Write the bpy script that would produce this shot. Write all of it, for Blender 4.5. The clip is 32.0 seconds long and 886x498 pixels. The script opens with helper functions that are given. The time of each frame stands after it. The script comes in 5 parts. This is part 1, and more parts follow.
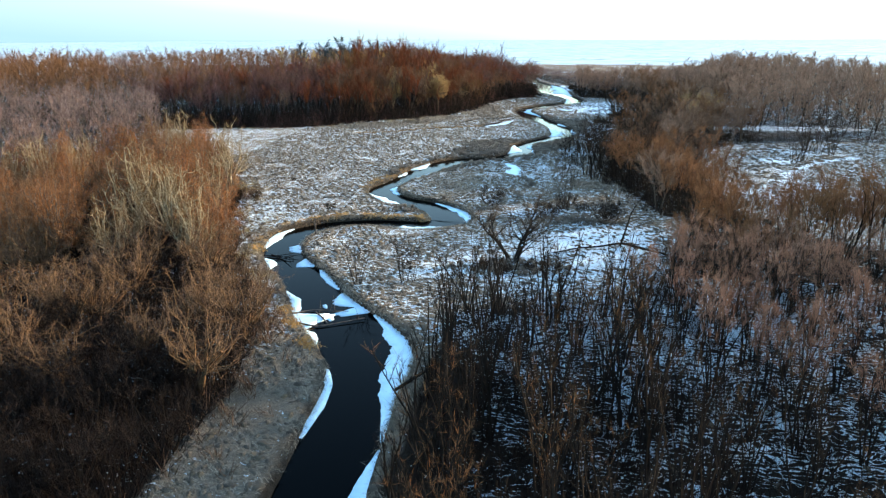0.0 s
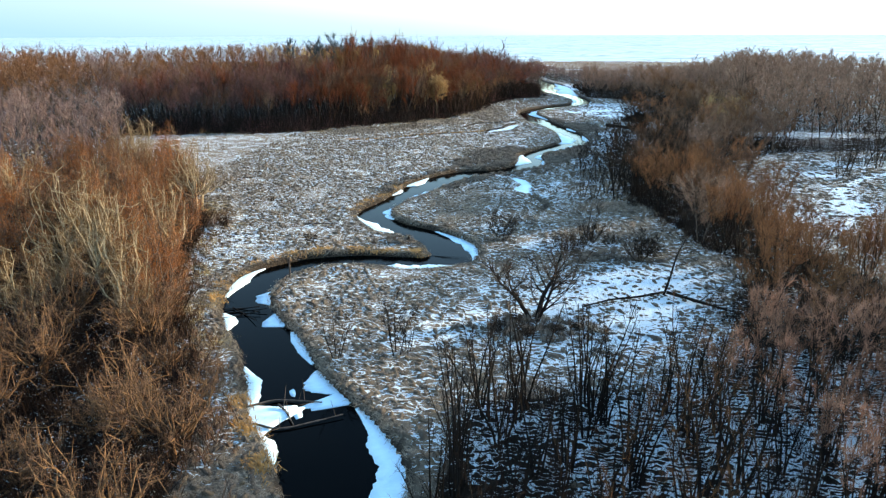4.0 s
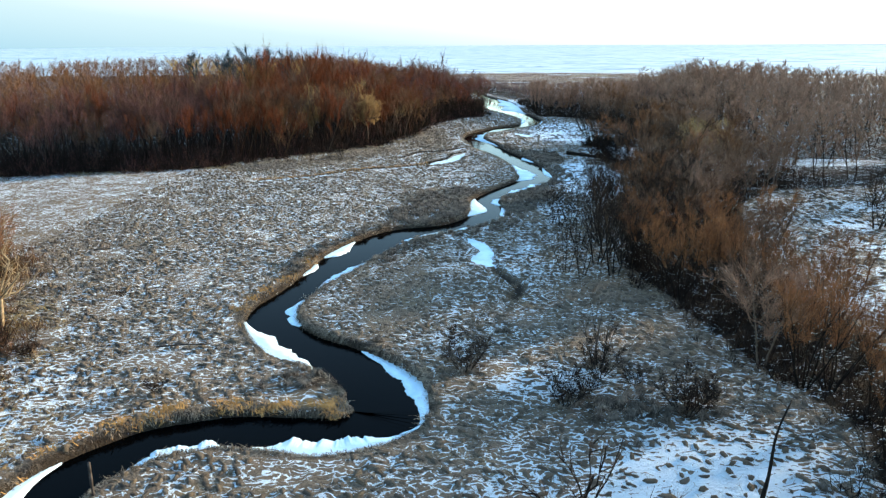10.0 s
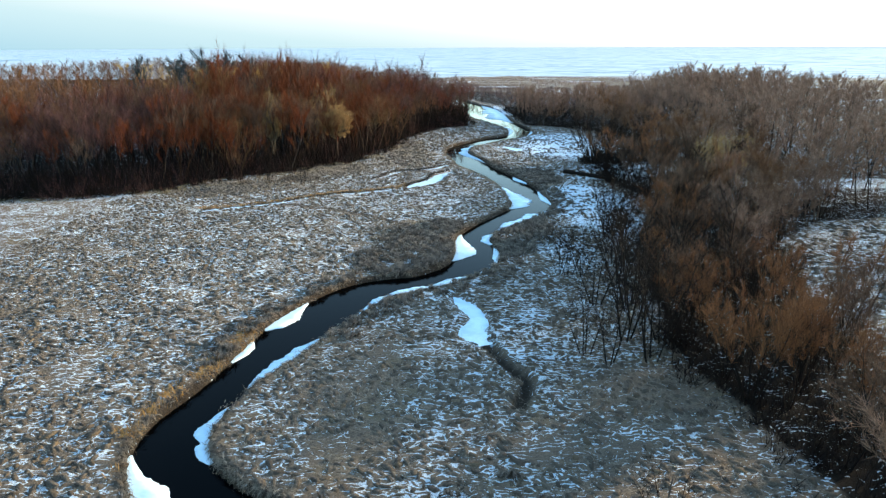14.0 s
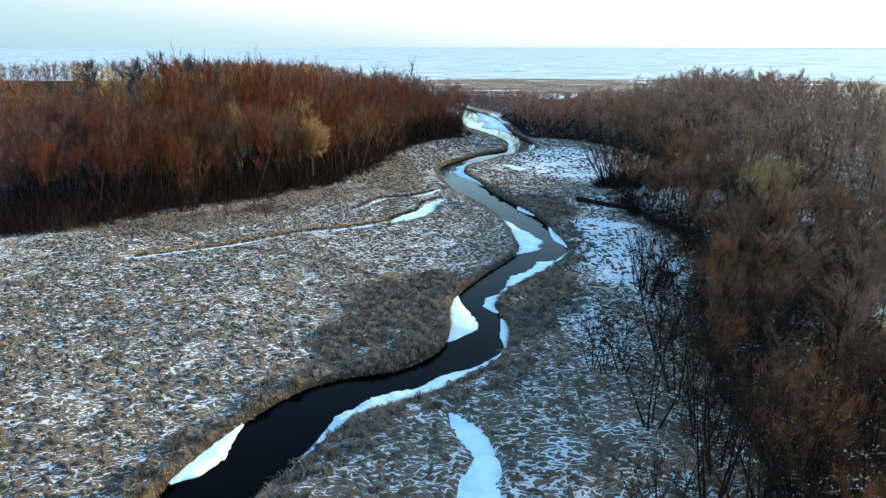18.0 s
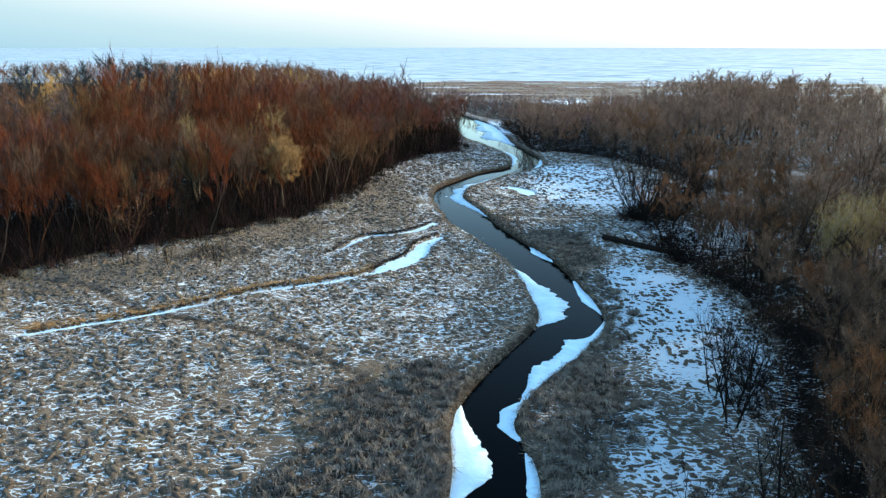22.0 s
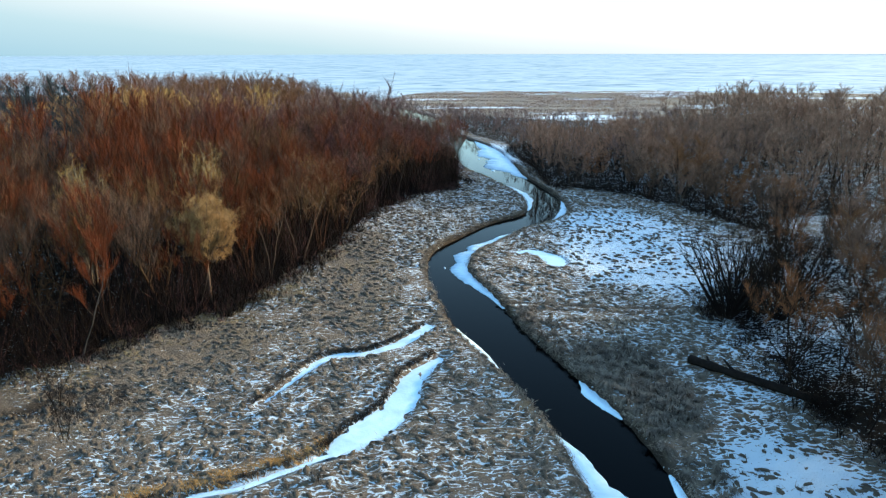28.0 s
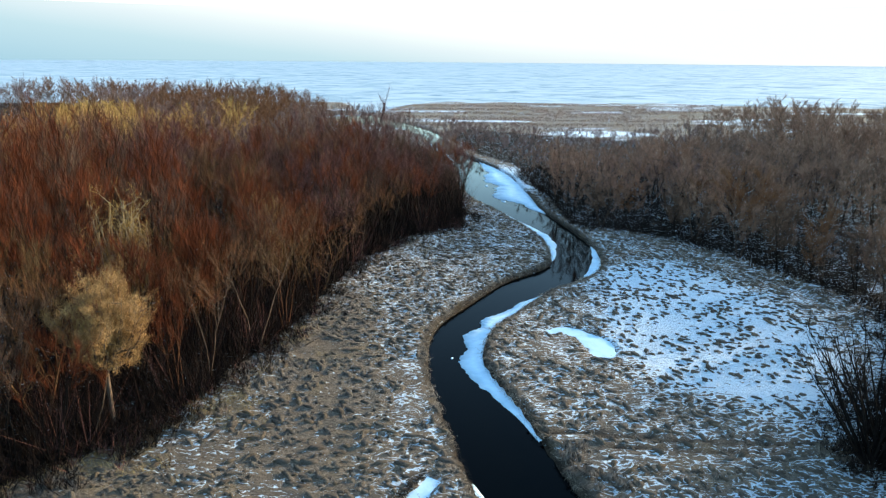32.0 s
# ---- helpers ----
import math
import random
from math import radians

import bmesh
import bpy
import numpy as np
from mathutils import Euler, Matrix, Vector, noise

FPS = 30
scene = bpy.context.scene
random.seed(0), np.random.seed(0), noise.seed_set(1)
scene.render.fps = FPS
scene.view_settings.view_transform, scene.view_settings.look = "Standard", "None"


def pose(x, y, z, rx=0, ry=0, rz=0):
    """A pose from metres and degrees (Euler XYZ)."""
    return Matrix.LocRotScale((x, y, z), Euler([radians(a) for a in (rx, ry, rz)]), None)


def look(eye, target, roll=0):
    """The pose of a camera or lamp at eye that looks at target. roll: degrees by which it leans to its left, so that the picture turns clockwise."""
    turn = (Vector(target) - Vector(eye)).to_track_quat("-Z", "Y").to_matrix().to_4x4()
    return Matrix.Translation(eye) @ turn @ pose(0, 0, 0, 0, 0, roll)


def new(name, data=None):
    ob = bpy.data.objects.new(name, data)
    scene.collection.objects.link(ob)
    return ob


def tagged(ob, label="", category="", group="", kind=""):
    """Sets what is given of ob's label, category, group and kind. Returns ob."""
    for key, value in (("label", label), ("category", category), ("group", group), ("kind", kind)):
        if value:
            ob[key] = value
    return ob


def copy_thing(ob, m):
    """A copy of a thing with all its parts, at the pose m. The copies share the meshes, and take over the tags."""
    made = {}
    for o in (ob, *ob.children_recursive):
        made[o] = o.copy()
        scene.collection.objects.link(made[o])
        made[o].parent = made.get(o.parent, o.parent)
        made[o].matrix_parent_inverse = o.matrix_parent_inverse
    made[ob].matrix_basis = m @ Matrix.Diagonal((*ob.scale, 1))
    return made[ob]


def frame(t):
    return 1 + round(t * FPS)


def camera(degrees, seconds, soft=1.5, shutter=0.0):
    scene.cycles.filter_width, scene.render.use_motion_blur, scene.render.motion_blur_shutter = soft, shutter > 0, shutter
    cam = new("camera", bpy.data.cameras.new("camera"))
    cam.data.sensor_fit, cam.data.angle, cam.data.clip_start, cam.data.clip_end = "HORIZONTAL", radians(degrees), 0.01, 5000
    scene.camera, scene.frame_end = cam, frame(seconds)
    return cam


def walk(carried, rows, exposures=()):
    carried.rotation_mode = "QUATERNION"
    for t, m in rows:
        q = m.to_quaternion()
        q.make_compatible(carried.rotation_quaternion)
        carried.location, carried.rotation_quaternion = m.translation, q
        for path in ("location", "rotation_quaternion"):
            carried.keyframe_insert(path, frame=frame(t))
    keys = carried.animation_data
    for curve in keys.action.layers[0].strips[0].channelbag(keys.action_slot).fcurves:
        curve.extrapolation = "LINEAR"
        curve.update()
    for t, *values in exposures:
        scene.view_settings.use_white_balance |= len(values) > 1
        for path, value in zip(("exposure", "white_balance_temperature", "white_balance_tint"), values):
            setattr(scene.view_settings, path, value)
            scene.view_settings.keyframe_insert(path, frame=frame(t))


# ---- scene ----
cam = camera(66.3, 32.0, soft=1.3)
PATH = [
    (0, (0.00, -0.00, 23.02), (-1.235, 9.458, 20.020), -0.23),
    (1, (-0.75, 2.46, 23.11), (-1.945, 11.909, 20.072), -0.23),
    (2, (-1.28, 6.01, 23.25), (-2.479, 15.446, 20.179), -0.18),
    (3, (-1.91, 10.49, 23.31), (-3.111, 19.932, 20.231), -0.19),
    (3.5, (-2.20, 12.91, 23.33), (-3.404, 22.356, 20.260), -0.17),
    (5.5, (-3.24, 23.17, 23.71), (-4.316, 32.638, 20.665), -0.28),
    (6, (-3.50, 25.70, 23.75), (-4.501, 35.173, 20.722), -0.22),
    (7, (-4.31, 30.75, 23.82), (-5.049, 40.261, 20.824), -0.09),
    (8, (-4.83, 35.71, 23.90), (-5.326, 45.239, 20.928), -0.07),
    (9, (-5.03, 40.51, 23.94), (-5.424, 50.056, 20.989), -0.10),
    (10, (-5.15, 45.40, 23.94), (-5.474, 54.958, 21.005), -0.31),
    (11, (-5.18, 50.38, 23.92), (-5.446, 59.941, 20.994), -0.38),
    (12, (-5.35, 55.31, 23.96), (-5.539, 64.870, 21.038), -0.31),
    (13, (-5.32, 60.42, 24.04), (-5.446, 69.980, 21.118), -0.22),
    (14, (-5.49, 65.37, 24.05), (-5.543, 74.943, 21.141), -0.19),
    (14.5, (-5.54, 67.88, 24.10), (-5.561, 77.453, 21.198), -0.17),
    (16.5, (-5.43, 78.03, 24.59), (-5.426, 87.600, 21.684), 0.03),
    (17, (-5.44, 80.74, 24.71), (-5.428, 90.305, 21.803), 0.05),
    (18, (-5.51, 86.13, 24.89), (-5.453, 95.700, 21.974), -0.00),
    (19, (-5.48, 91.53, 24.99), (-5.398, 101.095, 22.073), -0.08),
    (20, (-5.44, 96.83, 25.05), (-5.353, 106.401, 22.140), -0.07),
    (21, (-5.52, 102.32, 25.10), (-5.406, 111.892, 22.193), -0.00),
    (22, (-5.55, 107.85, 25.25), (-5.412, 117.419, 22.336), 0.05),
    (23, (-5.46, 113.40, 25.51), (-5.315, 122.967, 22.592), 0.03),
    (24, (-5.34, 119.08, 25.61), (-5.195, 128.648, 22.700), -0.01),
    (25, (-5.33, 124.71, 25.71), (-5.178, 134.285, 22.824), -0.17),
    (26, (-5.29, 130.27, 25.83), (-5.127, 139.852, 22.978), -0.35),
    (26.5, (-5.31, 133.06, 25.93), (-5.133, 142.646, 23.080), -0.39),
    (28.5, (-5.41, 144.66, 26.33), (-5.192, 154.247, 23.512), -0.09),
    (29, (-5.43, 147.46, 26.42), (-5.209, 157.057, 23.613), -0.12),
    (30, (-5.35, 153.18, 26.52), (-5.139, 162.790, 23.744), -0.11),
    (31, (-5.54, 159.25, 26.49), (-5.319, 168.866, 23.754), 0.18),
    (32, (-5.82, 165.59, 26.62), (-5.560, 175.205, 23.894), 0.47),
]
walk(cam, [(t, look(eye, target, roll)) for t, eye, target, roll in PATH], [(0, 2.68, 6750, 2), (8, 2.5, 6750, 2), (14, 2.37, 6750, 1), (24, 2.25, 6450, 0), (32, 2.18, 6450, 0)])

# ---- sky, sun ----
SUN_AZ, SUN_EL = 60.0, 12.5  # degrees clockwise from +y, and above the horizon
world = bpy.data.worlds.new("sky")
scene.world = world
world.use_nodes = True
wn = world.node_tree
sky = wn.nodes.new("ShaderNodeTexSky")
sky.sky_type, sky.sun_disc = "NISHITA", False
sky.sun_elevation, sky.sun_rotation = radians(SUN_EL), radians(SUN_AZ)
sky.altitude, sky.air_density, sky.dust_density, sky.ozone_density = 100, 1.0, 0.1, 2.0
wn.nodes["Background"].inputs["Strength"].default_value = 0.15
wn.links.new(sky.outputs["Color"], wn.nodes["Background"].inputs["Color"])
sun = new("sun", bpy.data.lights.new("sun", "SUN"))
sun.data.energy, sun.data.angle, sun.data.color = 2.6, radians(5), (1.0, 0.75, 0.50)
way = Vector((math.sin(radians(SUN_AZ)) * math.cos(radians(SUN_EL)), math.cos(radians(SUN_AZ)) * math.cos(radians(SUN_EL)), math.sin(radians(SUN_EL))))
sun.matrix_world = look(way * 300 + Vector((0, 150, 0)), Vector((0, 150, 0)))


# ---- materials ----
def material(name, rough=0.8):
    m = bpy.data.materials.new(name)
    m.use_nodes = True
    b = m.node_tree.nodes["Principled BSDF"]
    b.inputs["Roughness"].default_value = rough
    b.inputs["Specular IOR Level"].default_value = 0.06 if rough > 0.7 else 0.4  # bark, grass and litter hardly gleam
    return m, m.node_tree, b


def node(nt, kind, **ins):
    n = nt.nodes.new(kind)
    for k, v in ins.items():
        n.inputs[k].default_value = v
    return n


def coords(nt, scale=(1, 1, 1), turn=0.0):
    t = nt.nodes.new("ShaderNodeTexCoord")
    m = nt.nodes.new("ShaderNodeMapping")
    m.inputs["Scale"].default_value, m.inputs["Rotation"].default_value = scale, (0, 0, turn)
    nt.links.new(t.outputs["Object"], m.inputs["Vector"])
    return m.outputs["Vector"]


def noise_tex(nt, vec, scale, detail=4.0, rough=0.55, distort=0.0):
    n = node(nt, "ShaderNodeTexNoise", Scale=scale, Detail=detail, Roughness=rough, Distortion=distort)
    nt.links.new(vec, n.inputs["Vector"])
    return n.outputs["Fac"]


def ramp(nt, fac, *stops):
    r = nt.nodes.new("ShaderNodeValToRGB")
    e = r.color_ramp.elements
    while len(e) < len(stops):
        e.new(0.5)
    for el, (p, c) in zip(e, stops):
        el.position, el.color = p, (*c, 1)
    nt.links.new(fac, r.inputs["Fac"])
    return r.outputs["Color"]


def mix(nt, fac, a, b):
    n = nt.nodes.new("ShaderNodeMix")
    n.data_type = "RGBA"
    for sock, v in ((n.inputs[0], fac), (n.inputs[6], a), (n.inputs[7], b)):
        if isinstance(v, bpy.types.NodeSocket):
            nt.links.new(v, sock)
        else:
            sock.default_value = v if isinstance(v, float) else (*v, 1)
    return n.outputs[2]


def calc(nt, op, a, b=0.0, c=0.0):
    n = nt.nodes.new("ShaderNodeMath")
    n.operation = op
    for sock, v in zip(n.inputs, (a, b, c)):
        if isinstance(v, bpy.types.NodeSocket):
            nt.links.new(v, sock)
        else:
            sock.default_value = v
    return n.outputs[0]


def bump(nt, b, height, strength, dist):
    n = node(nt, "ShaderNodeBump", Strength=strength, Distance=dist)
    nt.links.new(height, n.inputs["Height"])
    nt.links.new(n.outputs["Normal"], b.inputs["Normal"])


def attr(nt, name):
    n = nt.nodes.new("ShaderNodeAttribute")
    n.attribute_name = name
    return n.outputs["Fac"]


SNOW = (0.68, 0.785, 0.85)


def ground_material():
    m, nt, b = material("meadow_ground", 0.95)
    v = coords(nt)
    fine = noise_tex(nt, v, 4.5, 6, 0.68, 0.8)
    wide = noise_tex(nt, v, 0.07, 4)
    strand = noise_tex(nt, coords(nt, (2.2, 9.0, 1.0), -2.4), 1.6, 6, 0.72, 1.6)
    grass = ramp(nt, strand, (0.32, (0.045, 0.036, 0.027)), (0.5, (0.165, 0.132, 0.098)), (0.68, (0.36, 0.30, 0.225)))
    grass = mix(nt, calc(nt, "MULTIPLY", fine, 0.5), grass, (0.12, 0.097, 0.074))
    ochre = ramp(nt, noise_tex(nt, v, 0.23, 4, 0.6, 0.7), (0.55, (0, 0, 0)), (0.72, (0.5, 0.5, 0.5)))
    grass = mix(nt, ochre, grass, (0.23, 0.165, 0.075))
    grass = mix(nt, calc(nt, "MULTIPLY", wide, 0.3), grass, (0.15, 0.122, 0.094))
    # leaf litter, near-black because shade beneath the trees is put into its colour
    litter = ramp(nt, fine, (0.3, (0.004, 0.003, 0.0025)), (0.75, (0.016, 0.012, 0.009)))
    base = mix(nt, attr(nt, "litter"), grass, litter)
    # snow lies in the cracks between tussocks, wider as the density rises
    bend = nt.nodes.new("ShaderNodeTexNoise")
    bend.inputs["Scale"].default_value, bend.inputs["Detail"].default_value = 0.8, 3.0
    nt.links.new(v, bend.inputs["Vector"])
    shift = nt.nodes.new("ShaderNodeVectorMath")
    shift.operation = "MULTIPLY_ADD"
    nt.links.new(bend.outputs["Color"], shift.inputs[0])
    shift.inputs[1].default_value = (2.2, 2.6, 0.0)
    nt.links.new(coords(nt, (0.62, 1.65, 0.0)), shift.inputs[2])
    cells = nt.nodes.new("ShaderNodeTexVoronoi")
    cells.voronoi_dimensions, cells.feature = "2D", "DISTANCE_TO_EDGE"
    cells.inputs["Scale"].default_value = 1.45
    nt.links.new(shift.outputs[0], cells.inputs["Vector"])
    edge = cells.outputs["Distance"]
    patch = noise_tex(nt, v, 0.35, 5, 0.65)
    width = calc(nt, "MULTIPLY", calc(nt, "SUBTRACT", attr(nt, "snow"), 0.12), calc(nt, "MULTIPLY", patch, 0.85))
    width = calc(nt, "ADD", width, calc(nt, "MULTIPLY", calc(nt, "SUBTRACT", noise_tex(nt, coords(nt, (0.7, 1.3, 1.0)), 2.0, 4, 0.65, 1.0), 0.5), 0.72))
    width = calc(nt, "ADD", width, calc(nt, "MULTIPLY", calc(nt, "SUBTRACT", patch, 0.56), 0.34))
    width = calc(nt, "ADD", width, calc(nt, "MULTIPLY", calc(nt, "MAXIMUM", calc(nt, "SUBTRACT", attr(nt, "snow"), 0.7), 0.0), 0.65))
    # even where it lies deepest the heads of the tussocks stand out of it
    width = calc(nt, "MINIMUM", width, calc(nt, "ADD", calc(nt, "MULTIPLY_ADD", patch, 0.34, 0.03), calc(nt, "MULTIPLY", calc(nt, "MAXIMUM", calc(nt, "SUBTRACT", attr(nt, "snow"), 0.68), 0.0), 0.75)))
    cover = calc(nt, "MULTIPLY", calc(nt, "ADD", calc(nt, "SUBTRACT", width, edge), calc(nt, "MULTIPLY", calc(nt, "SUBTRACT", noise_tex(nt, v, 7.0, 4, 0.7), 0.5), 0.15)), 30.0)
    n = nt.nodes.new("ShaderNodeClamp")
    nt.links.new(cover, n.inputs["Value"])
    cover = n.outputs[0]
    nt.links.new(mix(nt, cover, base, SNOW), b.inputs["Base Color"])
    mound = calc(nt, "MINIMUM", edge, 0.3)
    bump(nt, b, calc(nt, "ADD", calc(nt, "MULTIPLY", mound, 1.2), calc(nt, "ADD", calc(nt, "MULTIPLY", noise_tex(nt, v, 6.0, 6, 0.75), 0.8), calc(nt, "MULTIPLY", strand, 0.9))), 1.0, 0.22)
    return m


def simple(name, lo, hi, scale=2.0, rough=0.85, spread=0.35, relief=0.0):
    """A surface between two colours by grain, and lighter or darker from piece to piece."""
    m, nt, b = material(name, rough)
    v = coords(nt)
    c = ramp(nt, noise_tex(nt, v, scale, 5), (0.3, lo), (0.7, hi))
    info = nt.nodes.new("ShaderNodeObjectInfo")
    geo = nt.nodes.new("ShaderNodeNewGeometry")
    h = nt.nodes.new("ShaderNodeHueSaturation")
    f = calc(nt, "ADD", calc(nt, "MULTIPLY", info.outputs["Random"], spread), calc(nt, "MULTIPLY", geo.outputs["Random Per Island"], spread))
    nt.links.new(calc(nt, "ADD", f, 1.0 - spread), h.inputs["Value"])
    nt.links.new(c, h.inputs["Color"])
    nt.links.new(h.outputs["Color"], b.inputs["Base Color"])
    if relief:
        bump(nt, b, noise_tex(nt, v, scale * 3, 4), 0.7, relief)
    return m


def tussock_material():
    """Matted dead grass: grey to straw to ochre from tussock to tussock, with fine strands."""
    m, nt, b = material("tussock_grass", 0.95)
    v = coords(nt)
    strand = noise_tex(nt, coords(nt, (1.0, 0.45, 1.0)), 11.0, 5, 0.75, 1.5)
    lump = noise_tex(nt, v, 2.2, 4)
    geo = nt.nodes.new("ShaderNodeNewGeometry")
    tint = ramp(nt, geo.outputs["Random Per Island"], (0.0, (0.075, 0.062, 0.05)), (0.35, (0.155, 0.128, 0.098)), (0.65, (0.25, 0.205, 0.145)), (0.88, (0.12, 0.088, 0.055)), (1.0, (0.30, 0.21, 0.11)))
    wide = noise_tex(nt, v, 0.12, 3)
    tint = mix(nt, calc(nt, "MULTIPLY", wide, 0.6), tint, (0.175, 0.145, 0.11))
    dark = mix(nt, calc(nt, "MULTIPLY", calc(nt, "SUBTRACT", 1.0, strand), 1.1), tint, (0.04, 0.032, 0.025))
    c = mix(nt, calc(nt, "MULTIPLY", lump, 0.35), dark, (0.11, 0.09, 0.068))
    nt.links.new(c, b.inputs["Base Color"])
    bump(nt, b, strand, 1.0, 0.12)
    return m


def water_material():
    m, nt, b = material("river_water", 0.04)
    b.inputs["Base Color"].default_value = (0.0006, 0.0008, 0.001, 1)
    b.inputs["Specular IOR Level"].default_value = 0.032
    b.inputs["Specular Tint"].default_value = (0.6, 0.88, 1.0, 1)
    b.inputs["IOR"].default_value = 1.33
    bump(nt, b, noise_tex(nt, coords(nt), 1.6, 3), 0.09, 0.05)
    return m


def ice_material(name, lo, hi):
    m, nt, b = material(name, 0.5)
    v = coords(nt)
    c = ramp(nt, noise_tex(nt, v, 0.6, 6, 0.6, 0.6), (0.32, lo), (0.6, hi))
    nt.links.new(c, b.inputs["Base Color"])
    bump(nt, b, noise_tex(nt, v, 2.5, 5), 0.4, 0.05)
    return m


def lake_material():
    """Old lake ice: long pale floes with greyer leads between them."""
    m, nt, b = material("lake_ice", 0.95)
    v = noise_tex(nt, coords(nt, (0.024, 0.034, 1.0)), 1.0, 8, 0.68, 1.2)
    c = ramp(nt, v, (0.38, (0.18, 0.27, 0.32)), (0.46, (0.30, 0.39, 0.44)), (0.58, (0.42, 0.50, 0.54)))
    nt.links.new(c, b.inputs["Base Color"])
    return m


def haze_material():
    """Painted glow for the hazy air over the far side of the lake: pale blue, whiter towards the sun."""
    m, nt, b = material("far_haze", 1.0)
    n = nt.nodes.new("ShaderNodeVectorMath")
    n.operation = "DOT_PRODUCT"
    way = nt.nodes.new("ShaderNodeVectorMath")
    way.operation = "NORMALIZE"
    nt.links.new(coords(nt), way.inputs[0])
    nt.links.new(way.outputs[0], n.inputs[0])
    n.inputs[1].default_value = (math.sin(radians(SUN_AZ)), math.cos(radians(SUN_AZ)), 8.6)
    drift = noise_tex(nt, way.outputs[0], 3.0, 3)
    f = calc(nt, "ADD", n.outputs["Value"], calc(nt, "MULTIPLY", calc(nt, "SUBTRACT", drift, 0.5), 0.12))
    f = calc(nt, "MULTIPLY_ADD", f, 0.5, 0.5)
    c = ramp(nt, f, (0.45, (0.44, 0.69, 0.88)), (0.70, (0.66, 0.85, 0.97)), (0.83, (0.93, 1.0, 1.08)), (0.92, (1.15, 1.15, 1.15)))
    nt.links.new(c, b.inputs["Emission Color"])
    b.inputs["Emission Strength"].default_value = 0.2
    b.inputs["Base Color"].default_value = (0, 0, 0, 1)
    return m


HAZE_R = 3600.0
M_HAZE = haze_material()
M_GROUND = ground_material()
M_WATER = water_material()
M_ICE = ice_material("snowy_ice", (0.38, 0.55, 0.66), (0.54, 0.71, 0.81))
M_LAKE = lake_material()
M_GRASS = simple("dry_grass", (0.12, 0.095, 0.068), (0.32, 0.265, 0.195), 0.5, 0.9, 0.5)
M_HAY = simple("pale_hay", (0.15, 0.118, 0.085), (0.40, 0.335, 0.255), 0.5, 0.9, 0.5)
M_OCHREGRASS = simple("ochre_grass", (0.15, 0.105, 0.042), (0.33, 0.245, 0.105), 0.5, 0.9, 0.5)
M_TUFT = tussock_material()
M_RUST = simple("rusty_grass", (0.20, 0.105, 0.035), (0.42, 0.24, 0.085), 1.0, 0.9, 0.4)
# dark sedge, also used to paint shade on banks and under stools
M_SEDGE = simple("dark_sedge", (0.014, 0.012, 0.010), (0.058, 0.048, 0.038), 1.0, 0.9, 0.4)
M_BARK = simple("grey_brown_bark", (0.05, 0.035, 0.026), (0.13, 0.095, 0.07), 4.0, 0.9, 0.3, 0.02)
M_PALE = simple("pale_bark", (0.16, 0.12, 0.075), (0.32, 0.25, 0.16), 4.0, 0.9, 0.3, 0.02)
M_STRAW = simple("ochre_bark", (0.045, 0.026, 0.014), (0.16, 0.092, 0.046), 4.0, 0.9, 0.3, 0.02)
M_RUSTY = simple("rust_brown_twigs", (0.11, 0.042, 0.014), (0.27, 0.105, 0.036), 1.0, 0.85, 0.4)
# darker than bark alone: some shade of the woods is in this colour
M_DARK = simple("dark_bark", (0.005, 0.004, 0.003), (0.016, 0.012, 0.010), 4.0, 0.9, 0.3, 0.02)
M_RED = simple("red_twigs", (0.070, 0.0175, 0.007), (0.168, 0.047, 0.018), 0.4, 0.85, 0.42)
M_BROWN = simple("brown_twigs", (0.085, 0.040, 0.019), (0.20, 0.095, 0.042), 1.0, 0.85, 0.4)
M_HAZEL = simple("hazel_twigs", (0.065, 0.036, 0.015), (0.17, 0.098, 0.040), 1.0, 0.85, 0.4)
M_OCHRE = simple("ochre_twigs", (0.22, 0.125, 0.045), (0.38, 0.222, 0.090), 1.0, 0.85, 0.3)
# mauve twigs, greyed further by distance haze put into the colour
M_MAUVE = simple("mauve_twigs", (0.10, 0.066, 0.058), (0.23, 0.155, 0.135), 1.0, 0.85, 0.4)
# near-black: the shade inside the woods is put into this twig colour
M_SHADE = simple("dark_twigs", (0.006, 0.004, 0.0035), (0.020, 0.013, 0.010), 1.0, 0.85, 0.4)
M_ALDER = simple("rust_brown_bark", (0.026, 0.012, 0.007), (0.098, 0.046, 0.024), 4.0, 0.9, 0.3, 0.02)
M_GOLD = simple("golden_twigs", (0.26, 0.155, 0.045), (0.44, 0.28, 0.095), 1.0, 0.85, 0.35)
M_REED = simple("red_brown_reed", (0.15, 0.095, 0.075), (0.31, 0.205, 0.16), 0.3, 0.9, 0.4)
M_COPPER = simple("copper_twigs", (0.12, 0.052, 0.022), (0.27, 0.118, 0.050), 1.0, 0.85, 0.4)
M_UMBER = simple("umber_twigs", (0.055, 0.032, 0.021), (0.155, 0.094, 0.061), 1.0, 0.85, 0.4)
M_TEAL = simple("blue_grey_twigs", (0.022, 0.030, 0.034), (0.055, 0.070, 0.076), 1.0, 0.85, 0.4)
# raised and warmed: bright haze over the east wood is in this colour
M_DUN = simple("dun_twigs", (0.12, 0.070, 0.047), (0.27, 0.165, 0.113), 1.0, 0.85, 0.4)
# paler than the twigs: sunlit haze on the tops is in this colour
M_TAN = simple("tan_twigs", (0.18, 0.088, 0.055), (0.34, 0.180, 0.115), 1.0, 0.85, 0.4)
# dull plum: haze and shade over the farther alders are in this colour
M_PLUM = simple("plum_twigs", (0.060, 0.028, 0.024), (0.155, 0.074, 0.062), 1.0, 0.85, 0.4)
